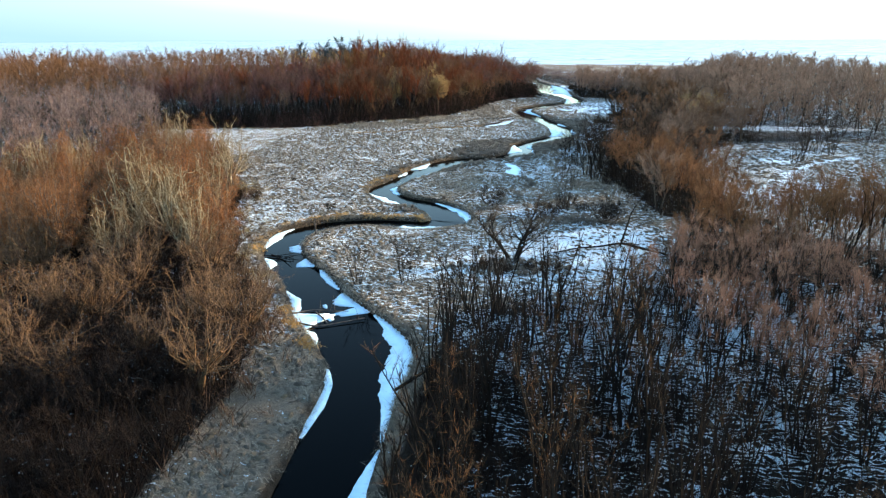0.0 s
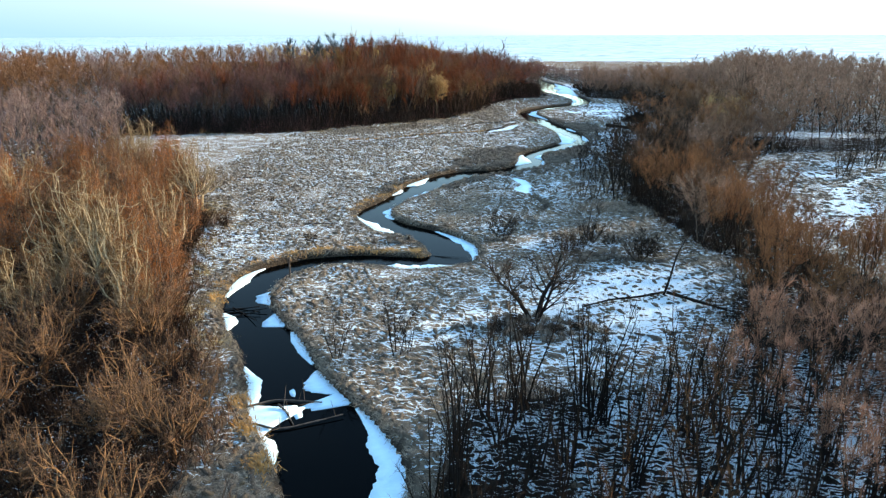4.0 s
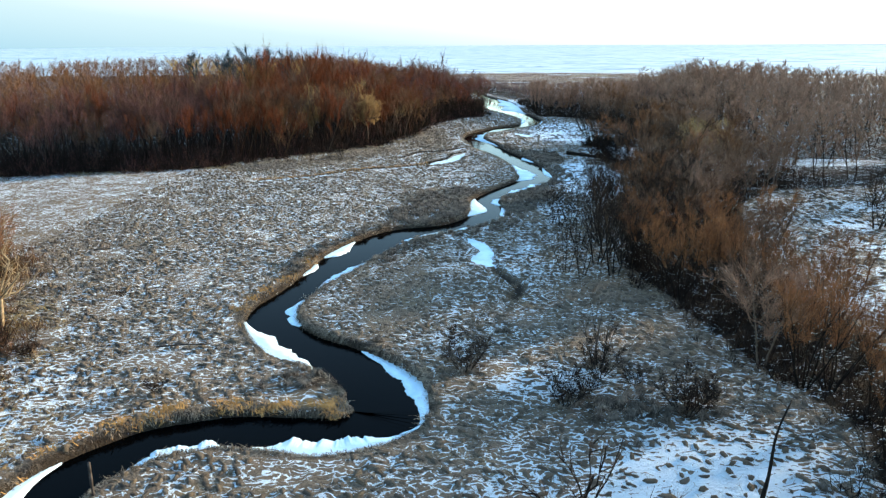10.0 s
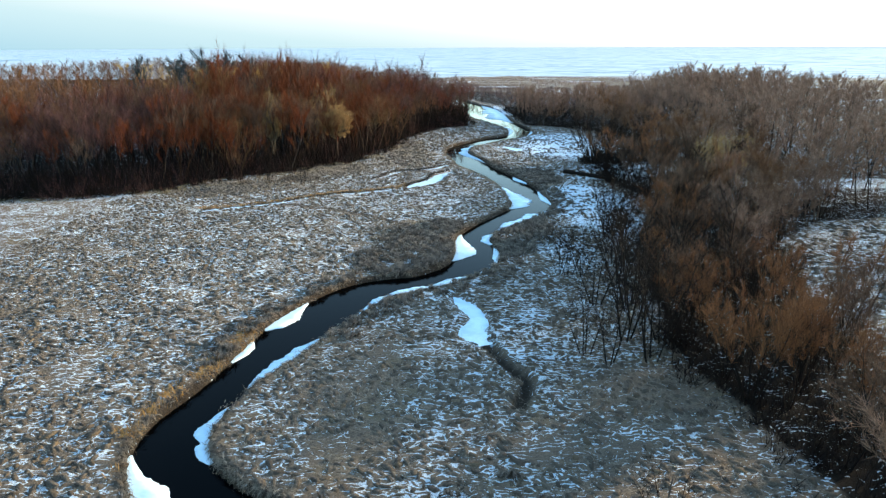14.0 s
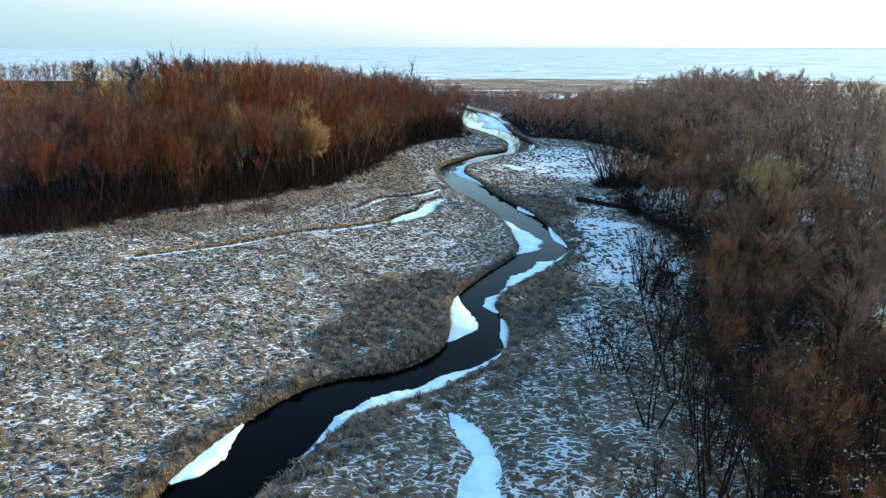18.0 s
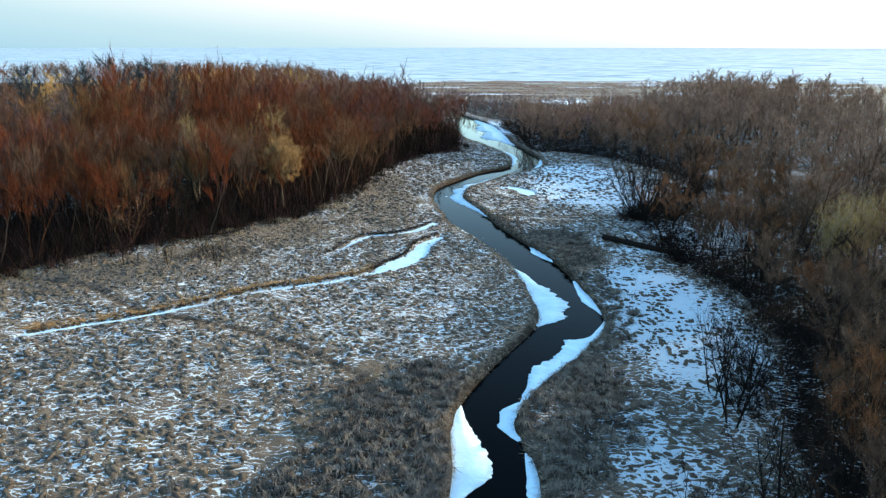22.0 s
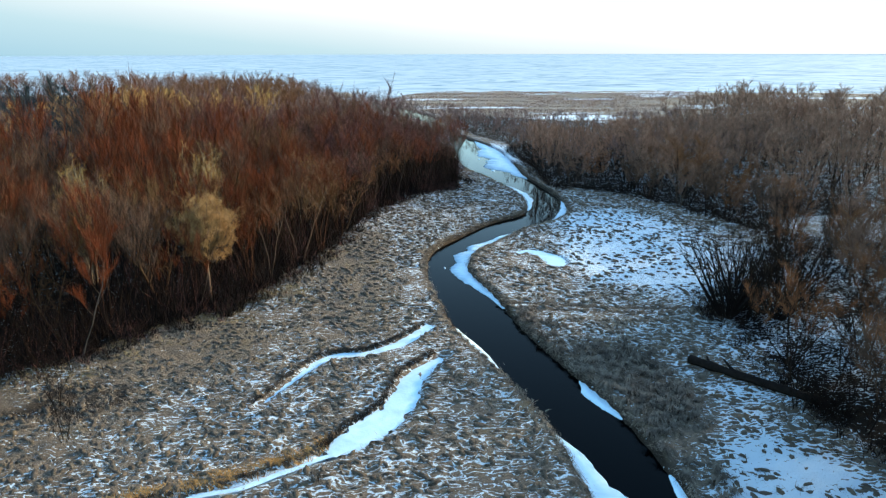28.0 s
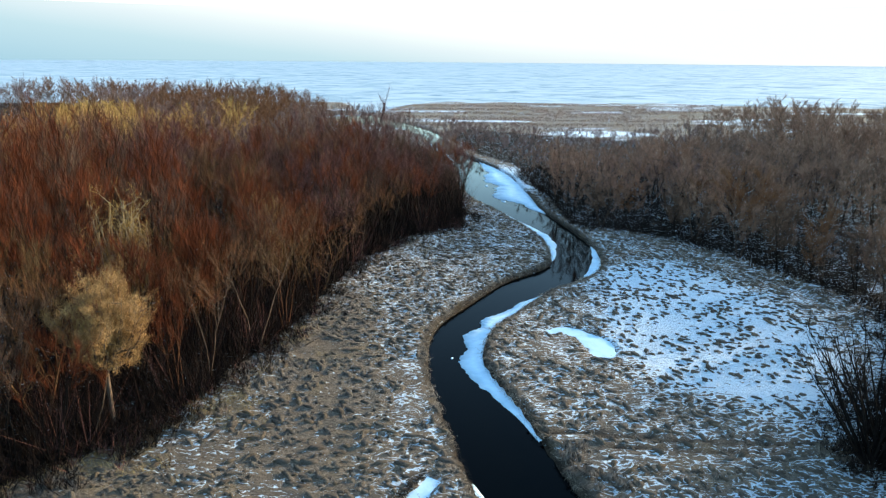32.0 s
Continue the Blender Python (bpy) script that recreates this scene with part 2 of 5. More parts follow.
M_MOP = simple("grey_sedge", (0.045, 0.038, 0.031), (0.21, 0.175, 0.135), 1.2, 0.9, 0.5)
M_DEAD = simple("dead_wood", (0.03, 0.024, 0.02), (0.09, 0.075, 0.065), 3.0, 0.9, 0.2, 0.03)


# ---- mesh helpers ----
def mesh_of(name, V, F, mat):
    V, F = np.asarray(V, np.float32), np.asarray(F, np.int32)
    me = bpy.data.meshes.new(name)
    me.vertices.add(len(V))
    me.vertices.foreach_set("co", V.ravel())
    k = F.shape[1]
    me.loops.add(F.size)
    me.loops.foreach_set("vertex_index", F.ravel())
    me.polygons.add(len(F))
    me.polygons.foreach_set("loop_start", np.arange(0, F.size, k, dtype=np.int32))
    me.update(calc_edges=True)
    me.materials.append(mat)
    return me


def part(name, me, parent, label=""):
    ob = new(name, me)
    ob.parent = parent
    return tagged(ob, label)


def perps(d):
    a = np.where(np.abs(d[:, 2:3]) < 0.9, np.array([[0, 0, 1.0]]), np.array([[1.0, 0, 0]]))
    u = np.cross(d, a)
    u /= np.linalg.norm(u, axis=1, keepdims=True) + 1e-9
    return u, np.cross(d, u)


def tubes(seg, sides=4):
    """Tapered tubes from rows of x0 y0 z0 x1 y1 z1 r0 r1, as triangles."""
    seg = np.asarray(seg, float)
    n = len(seg)
    d = seg[:, 3:6] - seg[:, :3]
    d /= np.linalg.norm(d, axis=1, keepdims=True) + 1e-9
    u, w = perps(d)
    rings = []
    for end, rad in ((0, 6), (3, 7)):
        for k in range(sides):
            a = 2 * math.pi * k / sides
            rings.append(seg[:, end:end + 3] + seg[:, rad:rad + 1] * (math.cos(a) * u + math.sin(a) * w))
    V = np.stack(rings, 1).reshape(-1, 3)
    f = []
    for k in range(sides):
        j = (k + 1) % sides
        f += [(k, j, sides + j), (k, sides + j, sides + k)]
    F = (np.arange(n)[:, None, None] * (2 * sides) + np.array(f)[None]).reshape(-1, 3)
    return V, F


def slivers(p, d, width, rng):
    """Fine twigs or blades: one tapering sliver each from p along d."""
    u, w = perps(d / (np.linalg.norm(d, axis=1, keepdims=True) + 1e-9))
    a = rng.uniform(0, 2 * math.pi, (len(p), 1))
    side = (np.cos(a) * u + np.sin(a) * w) * width
    V = np.stack([p - side, p + side, p + d], 1).reshape(-1, 3)
    return V, np.arange(len(V)).reshape(-1, 3)


def join(pieces):
    V, F, o = [], [], 0
    for v, f in pieces:
        V.append(v)
        F.append(f + o)
        o += len(v)
    return np.concatenate(V), np.concatenate(F)


# ---- the river's course: x, y, width ----
UPPER = [(-10, 8, 5.0), (-10.3, 22, 5.0), (-10.8, 33, 4.9), (-11.1, 40.5, 4.9), (-11.8, 46, 6.4), (-14.3, 50.2, 6.6), (-17, 53.5, 6.0), (-19.5, 57.6, 4.8), (-22.4, 62.4, 4.6),
         (-25.4, 66.4, 4.2), (-27.9, 71.3, 3.9), (-28.6, 77.0, 4.4), (-25.7, 81.4, 4.2), (-22.7, 83.0, 4.0), (-20.0, 83.7, 4.0), (-16.5, 83.5, 4.2), (-12.9, 83.6, 4.4), (-10.5, 85.8, 5.2)]
MIDDLE = [(-11.0, 89.3, 5.6), (-12.6, 91.8, 4.9), (-15.8, 94.7, 4.7), (-19.3, 96.9, 4.7), (-22.0, 100.2, 4.4), (-23.1, 104.2, 4.3), (-21.9, 110.3, 3.4), (-19.9, 116.4, 4.9), (-18.2, 122.0, 6.0),
          (-13.8, 130.2, 6.0), (-7.4, 133.7, 4.8), (-3.3, 138.0, 5.0), (-1.8, 143.3, 5.0), (-2.0, 150.4, 4.0), (1.0, 156.8, 4.5), (5.2, 163.0, 5.4), (7.8, 168.5, 6.0), (7.6, 176.5, 5.7), (6.3, 186.0, 5.5)]
LOWER = [(4.0, 193.5, 5.4), (0.8, 203.0, 6.0), (-1.2, 212.6, 6.0), (-3.0, 222.0, 4.9), (-2.0, 229.8, 5.4), (1.4, 236.0, 5.4), (6.6, 243.6, 6.0), (13.2, 250.2, 6.4), (15.5, 258.5, 6.4),
         (15.0, 269.0, 6.0), (11.4, 287.0, 8.0), (9.0, 302.0, 12.0), (7.6, 328.0, 11.0), (3.6, 352.0, 6.0), (-1.0, 377.0, 5.5), (-4.5, 412.0, 7.0), (-18.0, 447.0, 12.0), (-44.0, 486.0, 28.0)]
COURSE = np.array(UPPER + MIDDLE + LOWER, float)


def spline(pts, per):
    """Points on a smooth curve through pts, per steps from each to the next."""
    p = np.vstack([2 * pts[0] - pts[1], pts, 2 * pts[-1] - pts[-2]])
    t = np.linspace(0, 1, per, endpoint=False)[:, None]
    out = []
    for i in range(1, len(p) - 2):
        a, b, c, d = p[i - 1:i + 3]
        out.append(0.5 * (2 * b + (c - a) * t + (2 * a - 5 * b + 4 * c - d) * t * t + (3 * b - a - 3 * c + d) * t ** 3))
    return np.vstack(out + [pts[-1:]])


PER = 12
RIVER = spline(COURSE, PER)
tan = np.gradient(RIVER[:, :2], axis=0)
tan /= np.linalg.norm(tan, axis=1, keepdims=True)
LEFT = np.stack([-tan[:, 1], tan[:, 0]], 1)  # towards the left bank, looking downstream


def away(x, y, line):
    """How far the points lie outside a line's half width (negative inside)."""
    best = np.full(len(x), 1e9)
    for i in range(0, len(x), 20000):
        s = slice(i, i + 20000)
        d2 = np.full(len(x[s]), 1e9)
        for j in range(0, len(line), 60):
            l = line[j:j + 61]
            near = (x[s] > l[:, 0].min() - 25) & (x[s] < l[:, 0].max() + 25) & (y[s] > l[:, 1].min() - 25) & (y[s] < l[:, 1].max() + 25)
            if near.any():
                dd = np.hypot(x[s][near, None] - l[None, :, 0], y[s][near, None] - l[None, :, 1]) - l[None, :, 2] / 2
                d2[near] = np.minimum(d2[near], dd.min(1))
        best[s] = d2
    return best


# ---- ditches, frozen pools and trodden trails: x, y, width ----
DITCHES = {
    "pool_by_bend": (0.30, [(-4.9, 128.6, 0.8), (-3.4, 125.8, 1.8), (-2.6, 122.6, 1.6), (-3.3, 120.0, 2.2), (-2.2, 117.4, 1.0)]),
    "side_ditch": (0.5, [(-2.0, 117.3, 0.7), (-0.9, 114.3, 0.8), (0.4, 110.9, 1.0), (-0.5, 107.2, 0.9)]),
    "long_slot": (0.35, [(-4.3, 197.0, 1.0), (-6.6, 193.2, 2.0), (-7.9, 188.2, 2.2), (-10.4, 184.4, 2.6), (-12.2, 182.2, 1.0)]),
    "meadow_ditch": (0.32, [(-12.0, 182.2, 0.8), (-17.2, 178.8, 0.65), (-23.2, 176.4, 0.62), (-28.0, 173.1, 0.6), (-34.0, 169.2, 0.55), (-43.0, 165.0, 0.5)]),
    "upper_slot": (0.30, [(-5.2, 204.5, 0.7), (-7.6, 200.7, 1.1), (-10.6, 198.2, 0.9), (-14.4, 197.2, 0.7), (-16.6, 193.2, 0.6), (-18.6, 188.6, 0.3)]),
    "east_pool": (0.28, [(6.6, 229.3, 0.7), (8.6, 229.6, 1.3), (10.2, 228.0, 1.7), (11.1, 225.4, 2.5), (10.7, 223.2, 1.4)]),
}
TRAILS = [[(-53, 181, 0.5), (-42.7, 177.2, 0.5), (-34.5, 170.6, 0.5), (-29.2, 168.2, 0.5), (-20.6, 164.2, 0.5), (-14.4, 159.3, 0.5), (-8.2, 153.2, 0.5)],
          [(2.8, 72.1, 0.4), (6, 74, 0.4), (10.5, 76.2, 0.4)],
          [(3.5, 209.9, 0.3), (9, 209.3, 0.3), (15, 208.6, 0.3), (23, 208.2, 0.3)], [(6, 208.1, 0.25), (12, 207.6, 0.25), (22, 207.0, 0.25)]]
TRACK = [(41.0, 108.5, 0.9), (41.6, 112, 0.9), (42.2, 116, 0.9), (44.5, 122, 0.9), (48.5, 128, 0.9), (54.1, 134.4, 0.9), (63, 141, 0.9)]
DITCH_LINES = {k: spline(np.array(p, float), 22) for k, (dep, p) in DITCHES.items()}
TRAIL_LINES = [spline(np.array(p, float), 10) for p in TRAILS]

# ---- woods: edges seen from above ----
WOOD_NEAR_WEST = [(-19, 5), (-20, 40), (-22.5, 51), (-26.5, 59), (-31.5, 66), (-36, 74), (-40, 85), (-43.5, 97), (-51, 103), (-54, 115), (-61, 120), (-73, 128), (-85, 142), (-95, 160), (-101, 170), (-190, 171), (-190, 5)]
WOOD_FAR_WEST = [(-300, 160), (-103, 164), (-82, 172), (-66, 175), (-56, 180), (-46, 191), (-37, 198), (-30, 207), (-24.5, 214), (-19.5, 231), (-14.5, 255), (-9, 266), (-2, 273), (1.2, 281), (1.6, 298), (1.0, 315), (-1.5, 340), (-6, 368), (-14, 396),
                 (-36, 390), (-46, 450), (-64, 500), (-75, 555), (-300, 555)]
WOOD_EAST = [(-7.5, 5), (-7, 42), (-6, 55), (3, 57), (10, 59), (14.5, 66), (15.5, 73), (20.5, 84), (17.5, 93), (15, 107), (13, 115), (14.5, 124), (15.5, 132), (17, 142), (19.5, 152), (25, 162), (27, 176),
             (24, 186), (25, 192), (25, 203), (27, 212), (38, 222), (44, 238), (36, 260), (27, 270), (18, 275), (18.5, 300), (15, 318), (24, 332), (70, 345), (82, 400), (150, 420), (150, 5)]
SCRUB = [(9, 358), (16, 342), (21, 318), (24, 300), (40, 290), (88, 300), (88, 395), (60, 395), (40, 404), (12, 428), (1, 424), (2, 395)]
CLEARINGS = [(64, 184, 20, 4.5), (38, 200, 6, 5), (60, 240, 12, 8)]
GLADE = [(28.5, 108), (28.5, 94), (32, 82), (46, 75), (72, 84), (84, 138), (86, 160), (66, 162), (46, 157), (36, 147), (30, 126)]


def inside(x, y, poly):
    r = np.zeros(len(x), bool)
    for (x0, y0), (x1, y1) in zip(poly, poly[1:] + poly[:1]):
        if y0 != y1:
            r ^= ((y0 > y) != (y1 > y)) & (x < (x1 - x0) * (y - y0) / (y1 - y0) + x0)
    return r


def in_woods(x, y):
    w = inside(x, y, WOOD_NEAR_WEST) | inside(x, y, WOOD_FAR_WEST) | inside(x, y, WOOD_EAST) | inside(x, y, SCRUB)
    w &= ~inside(x, y, GLADE)
    for cx, cy, a, b in CLEARINGS:
        w &= ((x - cx) / a) ** 2 + ((y - cy) / b) ** 2 > 1
    return w


# patches of dark sedge on wet ground: x, y, half sizes, how many
SEDGE = ((-9.5, 149, 4.0, 6, 800), (-5.5, 156, 2.5, 3, 250), (-13, 141, 4, 4, 420), (-9.5, 137.5, 3.5, 3, 320), (-6.5, 145, 2.5, 5, 450), (3.5, 146, 2.0, 4, 220), (6.4, 153, 2.6, 5.5, 600), (13, 189, 2.5, 4.5, 300), (-5, 91.8, 1.3, 0.8, 90), (1.8, 86.9, 1.2, 0.7, 80), (9.9, 85.9, 1.5, 0.9, 110), (11.5, 195.5, 3.5, 3.5, 240), (-16, 90.3, 3, 1.3, 120), (-1.0, 67.2, 5, 2.6, 620), (6, 86.5, 3.5, 1.8, 160), (-33, 190, 5, 3, 120))
# snow: x, y, half sizes, how much more of it lies there
SNOWFIELDS = [(17.5, 168, 7.5, 21, 1.3), (24, 232, 12.5, 24, 1.45), (4, 70, 13, 13, 0.5), (10, 79, 9, 9, 0.55), (-9, 67, 5, 5, 0.3), (-38, 86, 9, 9, 0.35), (-60, 138, 16, 10, 0.08), (2, 90, 5, 4, 0.45), (9, 144, 4, 9, 0.45),
              (16, 224, 5, 10, 0.4), (20, 190, 4, 3, 0.4), (-6.5, 97, 3, 3, 0.3), (46.5, 135.8, 4, 4, 0.7), (64, 184, 20, 9, 0.15), (36, 106, 7, 7, 0.4), (42.5, 113, 4, 5, 1.4), (55, 146, 9, 5, 0.3), (45, 123, 3, 5, 0.6), (12, 45, 18, 18, 0.25),
              (1, 118, 5, 10, 0.16), (57, 413, 24, 11, 2.0), (14, 318, 4, 22, 1.2), (30, 198, 11, 13, 0.35), (40, 222, 12, 16, 0.3), (-9, 172, 11, 13, 0.1), (-8, 140, 6, 8, 0.1)]
BARE = [(-36, 186, 14, 9, 0.18), (10, 109, 7, 6, 0.3), (12, 98, 5, 8, 0.2), (-60, 122, 28, 42, 0.12), (-10, 152, 7, 7, 0.35), (6, 155, 3, 5, 0.6), (10, 195, 4, 5, 0.5), (-15, 218, 8, 22, 0.25), (-30, 200, 10, 10, 0.4), (-24, 200, 8, 10, 0.16), (-13, 207, 7, 14, 0.08), (-15, 232, 5, 16, 0.2), (13, 186, 5, 9, 0.3), (-45, 180, 12, 8, 0.3), (-16, 38, 6, 15, 0.6), (-6, 36, 4, 12, 0.5), (4, 100, 5, 10, 0.1), (-12, 108, 6, 16, 0.2)]


def smooth(e, lo, hi):
    t = np.clip((e - lo) / (hi - lo), 0, 1)
    return t * t * (3 - 2 * t)


def snow_density(x, y, wood):
    s = 0.352 - 0.19 * smooth(y, 300, 380)
    s[wood] = 0.15
    s[wood & (x < -10) & (y < 66)] = 0.24 - 0.14 * (1 - smooth(y[wood & (x < -10) & (y < 66)], 34, 46))
    s[wood & (x > 34)] = 0.20
    s[wood & (x < -10) & (y > 160)] = 0.12
    s[wood & (x > -10) & (y < 66)] = 0.24 + 0.24 * smooth(y[wood & (x > -10) & (y < 66)], 44, 54)
    for cx, cy, a, b, k in SNOWFIELDS:
        s += k * np.clip(1.5 - 1.5 * np.hypot((x - cx) / a, (y - cy) / b), 0, 1) * 1.0
    for cx, cy, a, b, k in BARE:
        s -= k * np.clip(1.5 - 1.5 * np.hypot((x - cx) / a, (y - cy) / b), 0, 1)
    return np.clip(s, 0, 1)


# ---- ground: one sheet to the horizon ----
def steps(lo, hi, step, mid_lo, mid_hi, far_lo, far_hi, rate):
    """Even steps in the middle, slowly growing ones round it, then quickly growing ones to the horizon."""
    def out(v, mid, far, sign):
        r, d = [], step
        while sign * v < sign * far:
            d *= rate if sign * v < sign * mid else 1.3
            v += sign * d
            r.append(v)
        return r

    return np.array(out(lo, mid_lo, far_lo, -1)[::-1] + list(np.arange(lo, hi + step / 2, step)) + out(hi, mid_hi, far_hi, 1))


def shore(x):
    """How far north the land ends, at the frozen lake."""
    return 590 - 80 * np.exp(-((x + 34) / 15.0) ** 2) - 20 * smooth(-x, 60, 130) - 30 * smooth(x, 120, 260) + 5 * np.sin(x / 17.0) + 3 * np.sin(x / 5.3)


def rough_noise(x, y, scale, seed):
    return np.array([noise.noise((a * scale, b * scale, seed)) for a, b in zip(x, y)])


gx, gy = steps(-58, 36, 0.48, -190, 200, -4000, 4000, 1.06), steps(24, 282, 0.48, 10, 625, -1500, 4500, 1.035)
X, Y = [a.ravel() for a in np.meshgrid(gx, gy)]
fine = (X > -60) & (X < 40) & (Y > 18) & (Y < 320)
E = away(X, Y, RIVER)
Z = np.zeros(len(X))
Z[fine] = 0.16 * rough_noise(X[fine], Y[fine], 0.9, 3.0) + 0.25 * rough_noise(X[fine], Y[fine], 0.09, 7.0)
Z += 0.05 * np.exp(-np.clip(E - 0.8, 0, 50) ** 2 / 3.0) * (E > 0)
wood = in_woods(X, Y)
snow = snow_density(X, Y, wood)
for name, line in DITCH_LINES.items():
    d = away(X, Y, line)
    Z -= (DITCHES[name][0] + 0.1) * (1 - smooth(d, -0.2, 0.45))
    if name in ("meadow_ditch", "side_ditch"):
        snow += 0.55 * np.exp(-(np.clip(d, 0, 9) / 0.3) ** 2) * (name == "meadow_ditch")
trodden = np.zeros(len(X))
for line in TRAIL_LINES:
    d = away(X, Y, line)
    trodden = np.maximum(trodden, 0.8 * (1 - smooth(d, 0.0, 0.3)))
    Z -= 0.2 * (1 - smooth(d, -0.1, 0.3))
    snow -= 0.5 * (1 - smooth(d, 0.0, 0.4))
snow += 0.75 * (1 - smooth(away(X, Y, spline(np.array(TRACK, float), 10)), 0.0, 0.7))
snow -= 0.5 * (1 - smooth(E, 0.4, 1.2))
wet = np.zeros(len(X))
for cx, cy, a, b, n in SEDGE:
    wet = np.maximum(wet, np.exp(-((X - cx) / a) ** 2 - ((Y - cy) / b) ** 2))
damp = wet > 0.05
wet[damp] += 0.6 * rough_noise(X[damp], Y[damp], 0.45, 21.0)
wet = smooth(wet, 0.3, 0.7)
snow -= 0.25 * wet
far = (Y > 300) & (Y < 640) & (np.abs(X) < 420) & ~wood
snow[far] += 0.75 * smooth(rough_noise(X[far] * 0.22, Y[far], 0.085, 9.0), 0.2, 0.42)
Z = Z * smooth(E, -0.3, 0.7) - 1.5 * (1 - smooth(E, -0.35, 0.35))
Z -= 3.0 * smooth(Y - shore(X), -2, 4)
nx, ny = len(gx), len(gy)
i = (np.arange(ny - 1)[:, None] * nx + np.arange(nx - 1)[None]).ravel()
ground_mesh = mesh_of("ground", np.stack([X, Y, Z], 1), np.stack([i, i + 1, i + nx + 1, i + nx], 1), M_GROUND)
# litter: trails, wet ground, banks, ditch, and wood floor with its shade put in
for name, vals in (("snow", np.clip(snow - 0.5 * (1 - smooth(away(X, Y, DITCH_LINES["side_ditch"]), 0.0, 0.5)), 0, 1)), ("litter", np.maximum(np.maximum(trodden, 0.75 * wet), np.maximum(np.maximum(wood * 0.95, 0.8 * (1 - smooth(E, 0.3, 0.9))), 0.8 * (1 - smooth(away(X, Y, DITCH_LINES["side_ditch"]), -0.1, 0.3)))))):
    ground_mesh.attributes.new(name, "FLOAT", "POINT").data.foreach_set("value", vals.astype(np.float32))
ground_mesh.polygons.foreach_set("use_smooth", np.ones(len(ground_mesh.polygons), bool))
tagged(new("ground", ground_mesh), "flat winter meadow of tussocky dead grass with thin snow", "ground", kind="structure")

# an added emissive ring paints the haze along the horizon
a = np.arange(96) * 2 * math.pi / 96
ring = np.stack([np.sin(a), np.cos(a)], 1)
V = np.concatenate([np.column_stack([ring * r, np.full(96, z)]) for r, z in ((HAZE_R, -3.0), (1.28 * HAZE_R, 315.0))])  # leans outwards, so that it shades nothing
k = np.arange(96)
haze = tagged(new("backdrop", mesh_of("backdrop", V, np.stack([k, (k + 1) % 96, (k + 1) % 96 + 96, k + 96], 1), M_HAZE)), "glowing backdrop painted as pale blue winter haze beyond the frozen lake", "backdrop", kind="structure")
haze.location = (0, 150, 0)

WATER_Z = -0.5


def ribbon(name, a, b, z, mat):
    """A flat strip between two lines."""
    n = len(a)
    V = np.zeros((2 * n, 3))
    V[0::2, :2], V[1::2, :2], V[:, 2] = a, b, z
    k = np.arange(n - 1) * 2
    return mesh_of(name, V, np.stack([k, k + 1, k + 3, k + 2], 1), mat)


half = RIVER[:, 2:3] / 2 + 1.2
water = ribbon("water", RIVER[:, :2] - LEFT * half, RIVER[:, :2] + LEFT * half, WATER_Z, M_WATER)
tagged(new("water", water), "dark still river water between snowy banks", "river", kind="structure")
lake = mesh_of("lake", [(-4000, 440, -0.75), (4000, 440, -0.75), (4000, 4600, -0.75), (-4000, 4600, -0.75)], [(0, 1, 2, 3)], M_LAKE)
tagged(new("lake", lake), "frozen lake with broken pale ice to the horizon", "lake", kind="structure")


# ---- ice along the banks ----
def ice_shelf(start, end, side, width, seed, label):
    """A snow-covered shelf of ice from one place on the course to another (in course points); side 1 is the left bank."""
    rng = np.random.default_rng(seed)
    s = np.linspace(start * PER, end * PER, max(16, int((end - start) * 34)))
    c = np.stack([np.interp(s, np.arange(len(RIVER)), RIVER[:, k]) for k in range(3)], 1)
    nrm = np.stack([np.interp(s, np.arange(len(RIVER)), LEFT[:, k]) for k in range(2)], 1) * side
    t = np.linspace(0, 1, len(s))
    run = s * 0.38
    wave = np.array([0.34 * noise.noise((v * 0.55, seed * 3.1, 0.0)) + 0.11 * noise.noise((v * 2.1, seed * 3.1, 5.0)) + 0.06 * noise.noise((v * 6.3, seed * 3.1, 9.0)) for v in run])
    w = width * np.clip(np.minimum(t * (2.6 + seed % 2), (1 - t) * (2.2 + 0.6 * (seed % 3))), 0, 1) ** 1.15 * np.clip(0.92 + 1.5 * wave + 0.05 * rng.uniform(-1, 1, len(s)), 0.15, 1.6)
    outer = c[:, :2] + nrm * (c[:, 2:3] / 2 + 0.35)
    inner = c[:, :2] + nrm * (c[:, 2:3] / 2 - w[:, None] - 0.15 * np.sin(math.pi * t)[:, None] ** 0.5)
    n, zt, zb = len(s), WATER_Z + 0.07, WATER_Z - 0.05
    V = np.zeros((n * 4, 3))
    V[0::4, :2], V[1::4, :2], V[2::4, :2], V[3::4, :2] = outer, (outer + inner) / 2, inner, inner
    V[0::4, 2], V[1::4, 2], V[2::4, 2], V[3::4, 2] = zt + 0.06, zt + 0.01 + 0.02 * rng.uniform(0, 1, n), zt, zb
    k = np.arange(n - 1) * 4
    F = np.concatenate([np.stack([k + j, k + j + 1, k + j + 5, k + j + 4], 1) for j in range(3)])
    if side > 0:
        F = F[:, ::-1]
    tagged(new("ice_shelf", mesh_of("ice_shelf", V, F, M_ICE)), label, "ice shelf", "ice along the river")


